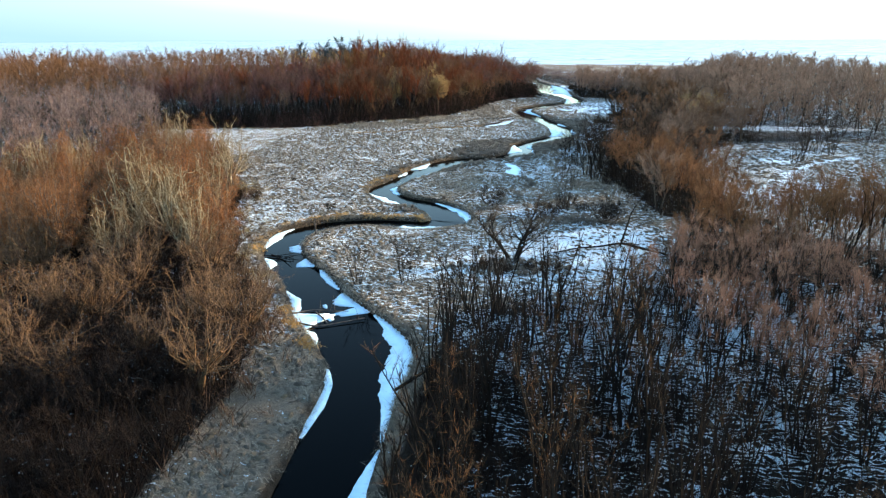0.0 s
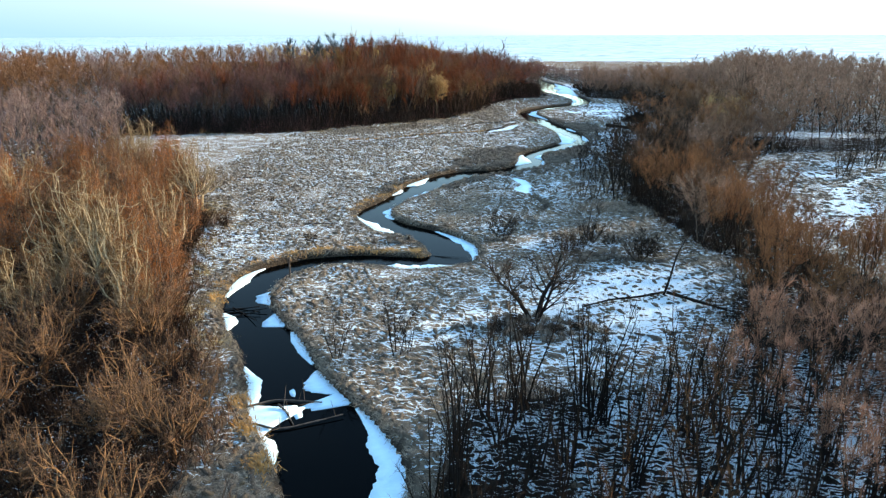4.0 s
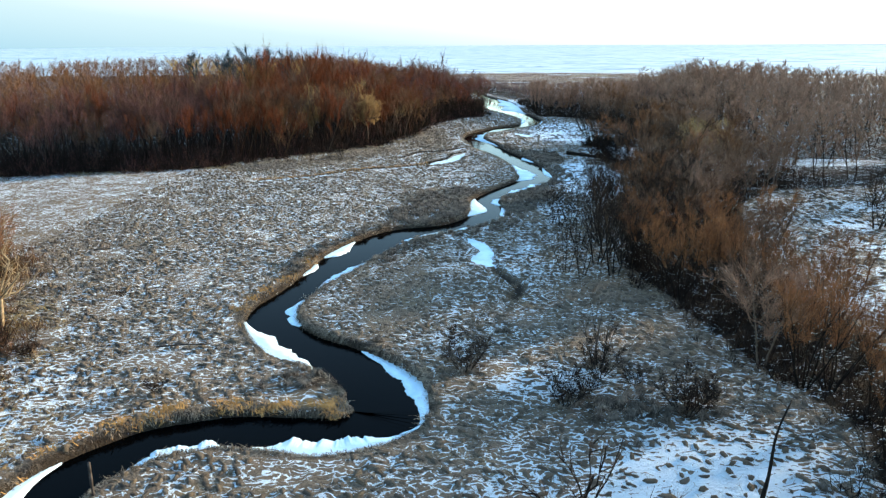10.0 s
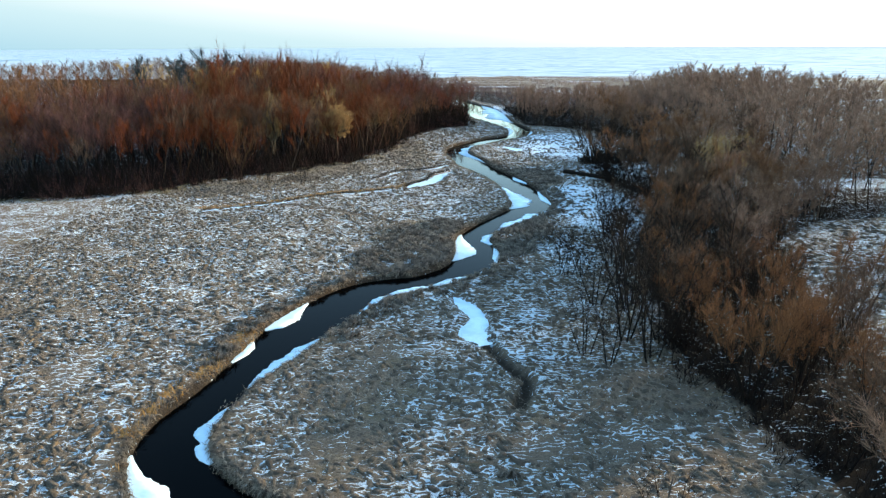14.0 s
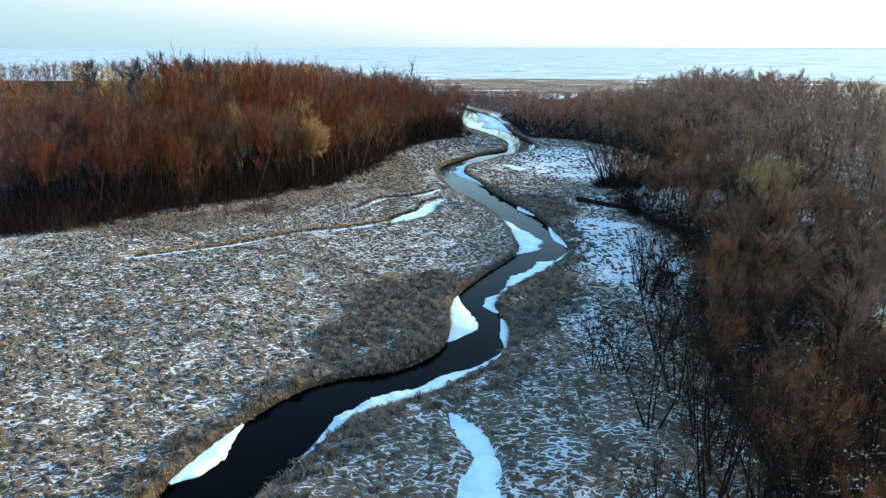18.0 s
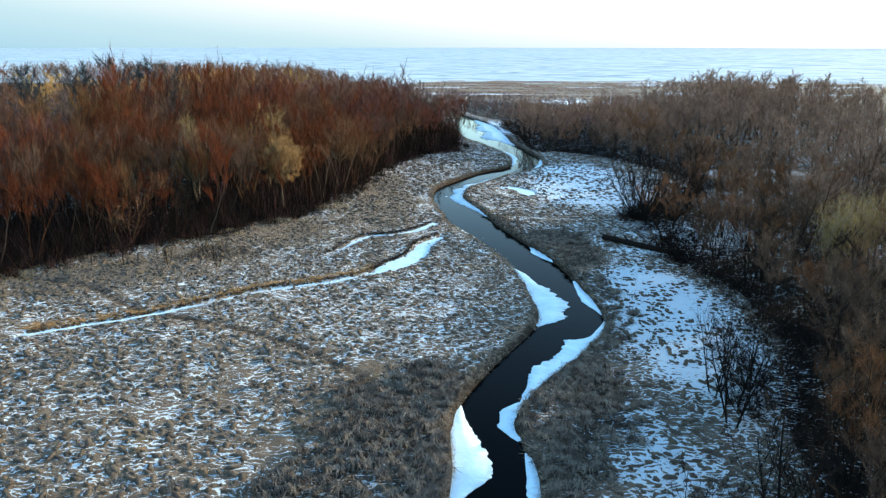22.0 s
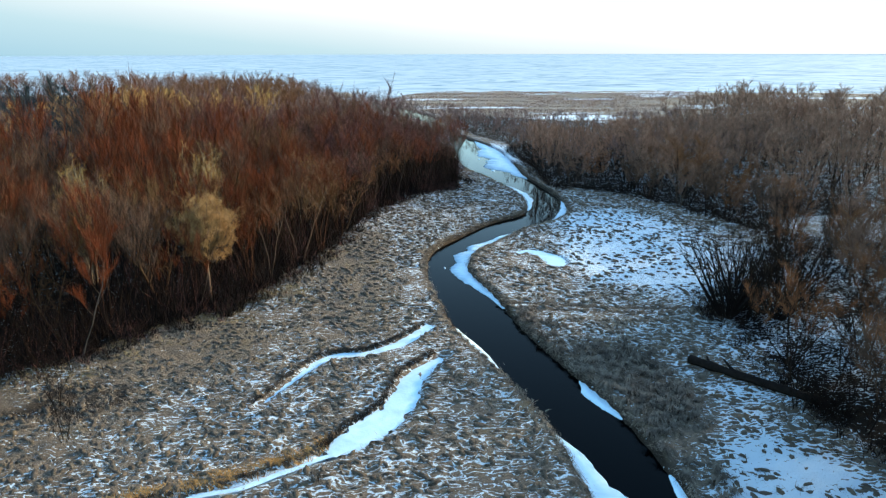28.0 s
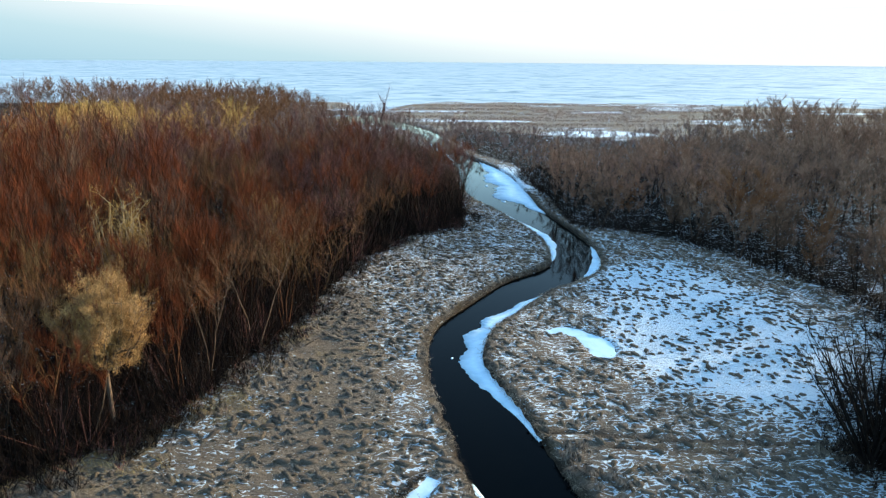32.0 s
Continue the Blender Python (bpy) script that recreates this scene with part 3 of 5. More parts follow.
WIDE, THIN = "broad snow-covered ice shelf along the river bank", "narrow rim of white ice along the river bank"
SHELVES = [(2.2, 5.5, -1, 1.7), (0.4, 2.1, -1, 1.0), (2.2, 3.6, 1, 0.25), (4.8, 5.7, 1, 0.6), (5.6, 6.4, 1, 2.6), (5.7, 6.2, -1, 2.2), (6.15, 7.0, -1, 2.0), (6.2, 7.5, 1, 0.7), (7.2, 8.3, -1, 0.5), (8.6, 9.25, -1, 1.3), (8.9, 9.6, 1, 0.9), (9.7, 10.4, -1, 1.0),
           (10.2, 11.4, 1, 1.0), (11.4, 14.4, -1, 1.15), (14.2, 17.0, -1, 1.9), (16.9, 19.8, -1, 1.0), (19.8, 22.6, 1, 1.4), (21.9, 22.9, -1, 0.5), (22.6, 23.7, -1, 1.1), (24.0, 25.9, -1, 1.2), (24.6, 25.3, 1, 0.45), (25.7, 26.5, 1, 1.4),
           (26.2, 29.4, -1, 1.9), (29.5, 31.2, 1, 1.9), (29.5, 30.4, -1, 0.6), (30.6, 31.6, -1, 1.1), (31.3, 34.0, -1, 1.8), (33.5, 35.9, 1, 3.2), (34.2, 35.3, -1, 0.8), (36.0, 36.8, -1, 0.6), (37.2, 38.2, 1, 0.5),
           (38.6, 43.2, -1, 1.9), (43.2, 45.4, -1, 1.0), (44.5, 47.3, 1, 1.3), (46.8, 49.7, -1, 7.0), (49.5, 51.5, 1, 1.5)]
for k, (a, b, side, w) in enumerate(SHELVES):
    ice_shelf(a, b, side, w, k, WIDE if w > 1.2 else THIN)


def ice_floe(at, off, size, seed):
    """A broken plate of ice afloat: at a place on the course, off from its middle line."""
    rng = np.random.default_rng(seed)
    c = np.array([np.interp(at * PER, np.arange(len(RIVER)), RIVER[:, k]) for k in range(2)])
    n = np.array([np.interp(at * PER, np.arange(len(RIVER)), LEFT[:, k]) for k in range(2)])
    k = 9
    a = np.arange(k) * 2 * math.pi / k + rng.uniform(0, 1)
    r = size * rng.uniform(0.65, 1.15, k)
    along = np.array([n[1], -n[0]])
    ring = c + n * off + np.outer(np.cos(a) * r * 1.7, along) + np.outer(np.sin(a) * r * 0.75, n)
    V = np.zeros((2 * k + 1, 3))
    V[:k, :2], V[k:2 * k, :2], V[2 * k, :2] = ring, ring, ring.mean(0)
    V[:k, 2], V[k:2 * k, 2], V[2 * k, 2] = WATER_Z + 0.04, WATER_Z - 0.04, WATER_Z + 0.05
    j = np.roll(np.arange(k), -1)
    i = np.arange(k)
    F = np.concatenate([np.stack([i, j, np.full(k, 2 * k)], 1), np.stack([i, i + k, j], 1), np.stack([j, i + k, j + k], 1)])
    tagged(new("ice_floe", mesh_of("ice_floe", V, F, M_ICE)), "small broken plate of snowy ice on dark water", "ice floe", "ice along the river")


for k, (at, off, size) in enumerate(((5.9, 0.2, 0.5), (6.5, -0.2, 0.3), (40.2, 0.3, 0.16), (47.6, 0.4, 0.6), (48.4, 0.9, 0.5))):
    ice_floe(at, off, size, 700 + k)


def frozen_pool(line, z, name, label):
    n = len(line)
    t = np.gradient(line[:, :2], axis=0)
    t /= np.linalg.norm(t, axis=1, keepdims=True)
    nr = np.stack([-t[:, 1], t[:, 0]], 1)
    h = line[:, 2:3] / 2 * np.array([[1 + 0.6 * noise.noise((p[0] * 0.7, p[1] * 0.7, 3.0)) + 0.35 * noise.noise((p[0] * 2.3, p[1] * 2.3, 8.0))] for p in line]) + 0.15
    tagged(new(name, ribbon(name, line[:, :2] - nr * h, line[:, :2] + nr * h, z, M_ICE)), label, name.replace("_", " "), kind="structure")


for name in ("pool_by_bend", "long_slot", "upper_slot", "east_pool"):
    frozen_pool(DITCH_LINES[name], -0.2, "frozen_pool", "small frozen pool filled with snow in the meadow")
frozen_pool(DITCH_LINES["meadow_ditch"] * np.array([1, 1, 0.3]) + np.array([[0, 0.55 * noise.noise((p[0] * 0.35, p[1] * 0.35, 1.0)), -0.05] for p in DITCH_LINES["meadow_ditch"]]), -0.206, "frozen_ditch", "narrow snow-filled frozen ditch winding through the meadow")


# ---- trees ----
def grow(seed, height, stems, lean, first, branches, reach, up, subs, twigs, twig_len, radius, twig_w, droop=0.0, flat=0.0, crook=0.05, bend=0.16, fuzz=0.6):
    """Limbs and twigs of a bare tree at the origin. first: where the lowest branch leaves, of the height; reach: length of
    the longest branches; up: how steeply they rise."""
    rng = np.random.default_rng(seed)
    limbs, tips = [], []

    def limb(p, d, length, r, n, wander, rise):
        pts, l = [np.array(p, float)], length / n
        d = np.array(d, float)
        for k in range(n):
            d = d + rng.normal(0, wander, 3) + np.array([0, 0, rise])
            d /= np.linalg.norm(d)
            q = pts[-1] + d * l
            limbs.append((*pts[-1], *q, r * (1 - 0.8 * k / n), r * (1 - 0.8 * (k + 1) / n)))
            pts.append(q)
        return pts

    for s in range(stems):
        a = rng.uniform(0, 6.283) if stems == 1 else 6.283 * (s + rng.uniform(-0.3, 0.3)) / stems
        l = lean * rng.uniform(0.5, 1.2)
        h = height * (rng.uniform(0.75, 1.0) if stems > 1 else 1.0)
        base = np.array([math.cos(a), math.sin(a), 0]) * (0.25 * (stems > 1)) + np.array([0, 0, -0.25])
        n = 6
        trunk = limb(base, (math.cos(a) * l, math.sin(a) * l, 1), h, radius * rng.uniform(0.8, 1.1), n, crook, 0.05)
        for b in range(branches):
            f = first + (0.97 - first) * (b + rng.uniform(0, 1)) / branches
            i = min(int(f * n), n - 1)
            p = trunk[i] + (trunk[i + 1] - trunk[i]) * (f * n - i)
            a2 = rng.uniform(0, 6.283)
            env = math.sin(math.pi * min(1, 0.18 + 0.80 * (f - first) / (1 - first))) ** 0.7 if flat == 0 else 0.6 + 0.4 * (1 - f)
            ln = reach * (0.3 + 0.7 * env) * rng.uniform(0.7, 1.15)
            bl = limb(p, (math.cos(a2), math.sin(a2), up * rng.uniform(0.6, 1.4)), ln, radius * 0.42 * (1 - 0.6 * f), 3, bend, 0.07 - droop)
            tips.append((bl[1], bl[3], ln))
            for k in range(subs):
                j = 1 + k % 2
                q = bl[j] + (bl[j + 1] - bl[j]) * rng.uniform(0, 1)
                dd = (bl[j + 1] - bl[j]) / np.linalg.norm(bl[j + 1] - bl[j]) + rng.normal(0, 0.9 * fuzz, 3) + np.array([0, 0, 0.45 - 0.5 * fuzz])
                sl = limb(q, dd / np.linalg.norm(dd), ln * rng.uniform(0.4, 0.65), radius * 0.16, 1, 0.2, 0.06 - droop)
                tips.append((sl[0], sl[1], ln * 0.5))
        tips.append((trunk[-2], trunk[-1], reach))
    tips_a, tips_b = np.array([t[0] for t in tips]), np.array([t[1] for t in tips])
    k = rng.integers(0, len(tips), twigs)
    f = rng.uniform(0.0, 1.05, (twigs, 1))
    p = tips_a[k] * (1 - f) + tips_b[k] * f
    axis = tips_b[k] - tips_a[k]
    axis /= np.linalg.norm(axis, axis=1, keepdims=True) + 1e-9
    d = axis * 0.8 + rng.normal(0, fuzz, (twigs, 3)) + np.array([0, 0, 0.72 - 0.83 * fuzz - 2 * droop])
    d *= (twig_len * rng.uniform(0.5, 1.25, (twigs, 1))) / np.linalg.norm(d, axis=1, keepdims=True)
    return tubes(limbs, 3), slivers(p, d, twig_w, rng)


def spread_out(seed, height, stems, width, clumps, per, twig_len, radius, twig_w, fork=0.3, low=0.42):
    """A broad crooked tree: limbs fork low and curve out to many rounded clumps of fine twigs."""
    rng = np.random.default_rng(seed)
    limbs, P, D = [], [], []
    for c in range(clumps):
        a, e = rng.uniform(0, 6.283), rng.uniform(0, 1) ** 0.7
        ring = width / 2 * math.sqrt(max(0.0, 1 - (e * 0.95) ** 2)) * rng.uniform(0.35, 1.0)
        tip = np.array([ring * math.cos(a), ring * math.sin(a), height * (low + (0.93 - low) * e)])
        b = 6.283 * int(a / 6.283 * stems) / stems + 0.4
        foot = np.array([math.cos(b), math.sin(b), 0]) * 0.22 * (stems > 1) + np.array([0, 0, -0.2])
        crotch = foot + np.array([tip[0] * 0.16, tip[1] * 0.16, height * fork * (0.8 + 0.05 * (c % 5))])
        knee = crotch + (tip - crotch) * 0.5 + np.array([tip[0] * 0.12, tip[1] * 0.12, -0.06 * height]) + rng.normal(0, 0.03 * height, 3)
        if c < stems:
            limbs.append((*foot, *crotch, radius, radius * 0.75))
        path = [crotch]
        for k in range(1, 6):
            u = k / 5
            path.append((1 - u) ** 2 * crotch + 2 * u * (1 - u) * knee + u * u * tip + rng.normal(0, 0.018 * width, 3) * (k < 5))
        for k in range(5):
            limbs.append((*path[k], *path[k + 1], radius * 0.5 * (1 - 0.17 * k), radius * 0.5 * (0.83 - 0.17 * k)))
        for k in range(5):
            j = 1 + k % 4
            q = path[j] + (path[j + 1] - path[j]) * rng.uniform(0, 1)
            h = q + rng.normal(0, 0.055, 3) * width + np.array([0, 0, 0.03 * height])
            r = h + (h - q) * 0.6 + rng.normal(0, 0.045, 3) * width + np.array([0, 0, 0.03 * height])
            limbs.append((*q, *h, radius * 0.17, radius * 0.10))
            limbs.append((*h, *r, radius * 0.10, radius * 0.04))
            e = h + rng.normal(0, 0.07, 3) * width + np.array([0, 0, 0.02 * height])
            limbs.append((*h, *e, radius * 0.08, radius * 0.03))
            P.append(h + (r - h) * rng.uniform(0.0, 1.0, (per // 7, 1)))
            P.append(h + (e - h) * rng.uniform(0.2, 1.0, (per // 9, 1)))
        P.append(path[3] + (tip - path[3]) * rng.uniform(0.0, 1.0, (per // 3, 1)))
        m = sum(len(p) for p in P) - sum(len(d) for d in D)
        d = rng.normal(0, 1, (m, 3)) + np.array([tip[0], tip[1], 0]) * 0.35 / (width / 2) + np.array([0, 0, 0.55])
        D.append(d / np.linalg.norm(d, axis=1, keepdims=True) * twig_len * rng.uniform(0.4, 1.3, (m, 1)))
    P, D = np.concatenate(P), np.concatenate(D)
    return tubes(limbs, 4), slivers(P + rng.normal(0, 0.12, P.shape), D, twig_w, rng)


def tree(name, category, label, group, bark, twig, **shape):
    """A tree with its trunk and limbs as one part and its twigs as another."""
    wood_part, twigs = (spread_out if "clumps" in shape else grow)(**shape)
    top = tagged(new(name), label, category, group)
    part("trunk", mesh_of("trunk", *wood_part, bark), top)
    part("crown", mesh_of("crown", *twigs, twig), top)
    return top


def protos(n, seed, name, category, label, group, bark, twig, **shape):
    return [tree(name, category, label, group, bark, twig, seed=seed + k, **shape) for k in range(n)]


ALDER = dict(height=13.5, stems=4, lean=0.27, first=0.53, branches=9, reach=3.5, up=1.9, subs=3, twigs=2700, twig_len=1.25, radius=0.095, twig_w=0.0085, crook=0.10, bend=0.15, fuzz=0.30)
SPREAD = dict(height=7.6, stems=2, width=9.5, clumps=20, per=60, twig_len=0.65, radius=0.20, twig_w=0.011)
BRUSH = dict(height=5.0, stems=5, lean=0.6, first=0.2, branches=6, reach=1.9, up=0.9, subs=3, twigs=1300, twig_len=0.6, radius=0.07, twig_w=0.013, crook=0.12, bend=0.3)
OAK = dict(height=10.5, stems=2, lean=0.34, first=0.22, branches=11, reach=4.2, up=0.95, subs=4, twigs=700, twig_len=1.0, radius=0.19, twig_w=0.015)
POLE = dict(height=8.6, stems=5, lean=0.09, first=0.40, branches=6, reach=1.4, up=2.0, subs=1, twigs=260, twig_len=0.7, radius=0.10, twig_w=0.010, crook=0.08, fuzz=0.45)
ASH = dict(height=10.6, stems=2, lean=0.24, first=0.28, branches=11, reach=4.0, up=1.0, subs=3, twigs=2500, twig_len=1.2, radius=0.13, twig_w=0.014, fuzz=0.45)
WILLOW = dict(height=8.0, stems=26, lean=0.85, first=0.35, branches=4, reach=1.9, up=1.8, subs=2, twigs=1100, twig_len=0.8, radius=0.10, twig_w=0.012, fuzz=0.4)
BUSH = dict(height=3.6, stems=10, lean=0.9, first=0.2, branches=6, reach=1.3, up=1.0, subs=2, twigs=2600, twig_len=0.6, radius=0.05, twig_w=0.010)
SAPLING = dict(height=5.0, stems=4, lean=0.34, first=0.22, branches=8, reach=1.5, up=1.3, subs=3, twigs=420, twig_len=0.7, radius=0.06, twig_w=0.011)


def depth_in(x, y, poly):
    """How far inside the edge of a wood a place lies."""
    p = np.array(poly + poly[:1], float)
    d = np.full(len(x), 1e9)
    for a, b in zip(p[:-1], p[1:]):
        u = b - a
        t = np.clip(((x - a[0]) * u[0] + (y - a[1]) * u[1]) / (u @ u), 0, 1)
        d = np.minimum(d, np.hypot(x - a[0] - t * u[0], y - a[1] - t * u[1]))
    return d


def tallness(x, y):
    """Trees stand taller inside the big woods than at their edges."""
    x, y = np.array([x]), np.array([y])
    k = 0.0
    if inside(x, y, WOOD_FAR_WEST)[0]:
        k = (0.36 - 0.1 * smooth(y[0], 245, 290)) * smooth(depth_in(x, y, WOOD_FAR_WEST)[0], 2, 24) + 0.2 * math.exp(-((x[0] + 50) / 22) ** 2 - ((y[0] - 232) / 35) ** 2)
    elif inside(x, y, WOOD_EAST)[0] and y[0] > 66:
        k = 0.26 * smooth(depth_in(x, y, WOOD_EAST)[0], 4, 26) * (1 - 0.8 * smooth(y[0], 170, 270) * (1 - smooth(x[0], 55, 90)))
    if x[0] > 10:
        k -= 0.12
    # low growth between the meadow and the glade
    k -= 0.34 * smooth(x[0], 19, 24) * (1 - smooth(x[0], 40, 46)) * smooth(y[0], 74, 84) * (1 - smooth(y[0], 108, 116))
    k += 0.2 * noise.noise((x[0] * 0.08, y[0] * 0.08, 6.0))
    return 0.92 + k - (0.25 if x[0] > 4 else 0.12) * smooth(y[0], 285, 330) * (1 - smooth(x[0], 55, 90))


# room for trees that stand out: x, y, how far the others keep off
SPECIAL = [(-28.0, 211, 4.0), (-26.0, 207, 3.5), (-44, 217, 5.0), (-41, 212.5, 4.0), (-34, 226, 4.0), (-37, 201, 2.5), (27, 206, 7.5), (38, 178, 3.5), (42, 181, 3.5), (46, 184, 3.5)]


def scatter(poly, spacing, seed, box, keep=lambda x, y: True):
    """Places in a wood, about so far apart."""
    rng = np.random.default_rng(seed)
    x0, y0, x1, y1 = box
    xs, ys = np.meshgrid(np.arange(x0, x1, spacing), np.arange(y0, y1, spacing))
    xs = (xs + rng.uniform(-0.48, 0.48, xs.shape) * spacing).ravel()
    ys = (ys + rng.uniform(-0.48, 0.48, ys.shape) * spacing).ravel()
    ok = inside(xs, ys, poly) & in_woods(xs, ys)
    ok &= away(xs, ys, RIVER) > 1.6
    for cx, cy, r in SPECIAL:
        ok &= np.hypot(xs - cx, ys - cy) > r
    return [(x, y) for x, y in zip(xs[ok], ys[ok]) if keep(x, y)]


def plant(kinds, places, seed, lo=0.8, hi=1.12):
    """Copies of the kinds at the places; the first ones are moved there themselves."""
    rng = np.random.default_rng(seed)
    for k, (x, y) in enumerate(places):
        ob = kinds[k % len(kinds)]
        s = rng.uniform(lo, hi) * tallness(x, y)
        m = Matrix.Translation((x, y, -0.1)) @ Matrix.Rotation(rng.uniform(0, 6.283), 4, "Z")
        if k >= len(kinds):
            ob = copy_thing(ob, m)
        else:
            ob.matrix_basis = m
        ob.scale = (s * rng.uniform(0.9, 1.1), s * rng.uniform(0.9, 1.1), s)


def far_wood(name, label, places, shape, bark, twig, seed):
    """Trees too far and too many to count, as one object with its trunks and its twigs."""
    rng = np.random.default_rng(seed)
    forms = [grow(seed=seed + k, **shape) for k in range(5)]
    trunks, twigs = [], []
    for x, y in places:
        (v, f), (tv, tf) = forms[rng.integers(5)]
        s, a = rng.uniform(0.85, 1.12) * tallness(x, y), rng.uniform(0, 6.283)
        r = np.array([[math.cos(a), -math.sin(a), 0], [math.sin(a), math.cos(a), 0], [0, 0, 1]]) * s
        off = np.array([x, y, -0.1])
        trunks.append((v @ r.T + off, f))
        twigs.append((tv @ r.T + off, tf))
    top = tagged(new(name), label, "woodland", kind="stuff")
    part("trunks", mesh_of("trunks", *join(trunks), bark), top)
    part("crowns", mesh_of("crowns", *join(twigs), twig), top)


west_alder = protos(4, 10, "alder_tree", "tree", "bare dark-stemmed alder with a dense rust-red twig crown", "alder wood west of the river", M_DARK, M_RED, **ALDER)
west_alder[1:1] = protos(2, 24, "alder_tree", "tree", "bare rust-stemmed alder with a dense red twig crown", "alder wood west of the river", M_ALDER, M_RED, **ALDER)
west_straw = protos(1, 14, "alder_tree", "tree", "bare alder with an ochre-brown twig crown among redder trees", "alder wood west of the river", M_ALDER, M_HAZEL, **ALDER)
west_dark = protos(3, 26, "alder_tree", "tree", "bare black-stemmed alder with dull umber twigs among redder trees", "alder wood west of the river", M_DARK, M_UMBER, **ALDER)
west_brown = protos(2, 28, "alder_tree", "tree", "bare grey-stemmed alder with brown twigs among redder trees", "alder wood west of the river", M_BARK, M_BROWN, **dict(ALDER, stems=2, height=12.5, reach=4.2, up=1.2, fuzz=0.5))
west_pale = protos(1, 20, "poplar_tree", "tree", "bare poplar with ochre limbs among red alders", "alder wood west of the river", M_STRAW, M_BROWN, **dict(OAK, crook=0.1, bend=0.28))
near_oak = protos(4, 30, "oak_tree", "tree", "bare spreading tree with brown twigs over snowy litter", "wood by the upper river", M_STRAW, M_UMBER, **SPREAD)
near_rust = protos(2, 40, "willow_tree", "tree", "bare tree with orange-brown twigs beside the meadow", "wood by the upper river", M_BARK, M_RUSTY, **dict(SPREAD, stems=3, height=9.2, width=8.0, clumps=24, per=190, twig_w=0.008, low=0.3))
near_hazel = protos(2, 48, "poplar_tree", "tree", "bare tree with pale crooked limbs above brown twigs", "wood by the upper river", M_PALE, M_HAZEL, **dict(SPREAD, stems=3, height=9.4, width=7.5, clumps=20, per=110, twig_w=0.009, low=0.35))
# near-black twigs: the dim foot of this wood is in their colour
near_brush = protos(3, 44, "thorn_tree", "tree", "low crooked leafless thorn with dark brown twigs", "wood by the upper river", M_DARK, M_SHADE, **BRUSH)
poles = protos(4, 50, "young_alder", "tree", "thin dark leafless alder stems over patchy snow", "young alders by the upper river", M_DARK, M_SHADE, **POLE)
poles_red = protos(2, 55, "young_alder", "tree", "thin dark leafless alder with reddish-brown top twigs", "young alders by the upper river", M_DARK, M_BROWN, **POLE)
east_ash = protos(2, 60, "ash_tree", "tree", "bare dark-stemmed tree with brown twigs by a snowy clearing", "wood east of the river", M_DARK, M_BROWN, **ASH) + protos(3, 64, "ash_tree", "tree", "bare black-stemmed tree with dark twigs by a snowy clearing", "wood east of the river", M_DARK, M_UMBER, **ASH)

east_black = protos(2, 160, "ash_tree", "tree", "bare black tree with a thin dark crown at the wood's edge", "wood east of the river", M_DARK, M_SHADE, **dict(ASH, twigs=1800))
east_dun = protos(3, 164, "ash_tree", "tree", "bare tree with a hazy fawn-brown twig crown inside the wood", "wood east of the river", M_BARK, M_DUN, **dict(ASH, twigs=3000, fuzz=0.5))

west_mauve = protos(3, 130, "alder_tree", "tree", "bare dark-stemmed alder with dull mauve-brown twigs", "alder wood west of the river", M_DARK, M_PLUM, **dict(ALDER, stems=3, reach=3.9, up=1.5, fuzz=0.45))
west_front = [p for p in scatter(WOOD_FAR_WEST, 3.6, 1, (-100, 168, 5, 300), lambda x, y: inside(np.array([x + 26]), np.array([y - 12]), WOOD_FAR_WEST)[0] == False)]
# farther trees get duller twigs, with their haze and shade painted in
west_dull = [p for p in west_front if p[0] < -58 or p[1] > 246 + 8 * noise.noise((p[0] * 0.1, p[1] * 0.1, 1.0))]
plant(west_mauve[:2] + west_dark[:1] + west_mauve[2:] + west_alder[:1] + west_brown[:1], west_dull, 62, 0.72, 1.08)
plant(west_alder[:3] + west_dark[:2] + west_alder[3:] + west_brown + west_pale + west_alder[:2] + west_dark[2:] + west_straw, [p for p in west_front if p not in west_dull], 2, 0.72, 1.08)
plant(near_oak, scatter(WOOD_NEAR_WEST, 5.9, 3, (-70, 38, -15, 62)), 4, 0.6, 1.1)
plant(near_rust[:1] + near_oak[:2] + near_rust[1:] + near_oak[2:3] + near_rust + near_hazel, scatter(WOOD_NEAR_WEST, 4.9, 31, (-75, 62, -15, 125)), 41, 0.85, 1.25)
plant(near_brush, scatter(WOOD_NEAR_WEST, 3.2, 33, (-60, 14, -15, 44)) + scatter(WOOD_NEAR_WEST, 6.5, 35, (-60, 40, -15, 75)), 42, 0.7, 1.1)
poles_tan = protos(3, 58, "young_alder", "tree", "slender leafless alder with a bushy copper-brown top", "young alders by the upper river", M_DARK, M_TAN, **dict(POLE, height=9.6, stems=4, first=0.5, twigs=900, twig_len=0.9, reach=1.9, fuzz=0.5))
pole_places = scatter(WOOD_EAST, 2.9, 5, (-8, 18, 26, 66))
# these places get tan tops, with hazy sunlight put into the twig colour
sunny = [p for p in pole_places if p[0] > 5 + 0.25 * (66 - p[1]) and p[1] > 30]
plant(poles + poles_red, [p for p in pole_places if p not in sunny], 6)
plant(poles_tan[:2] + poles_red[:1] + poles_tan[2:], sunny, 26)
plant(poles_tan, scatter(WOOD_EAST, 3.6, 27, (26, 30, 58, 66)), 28)
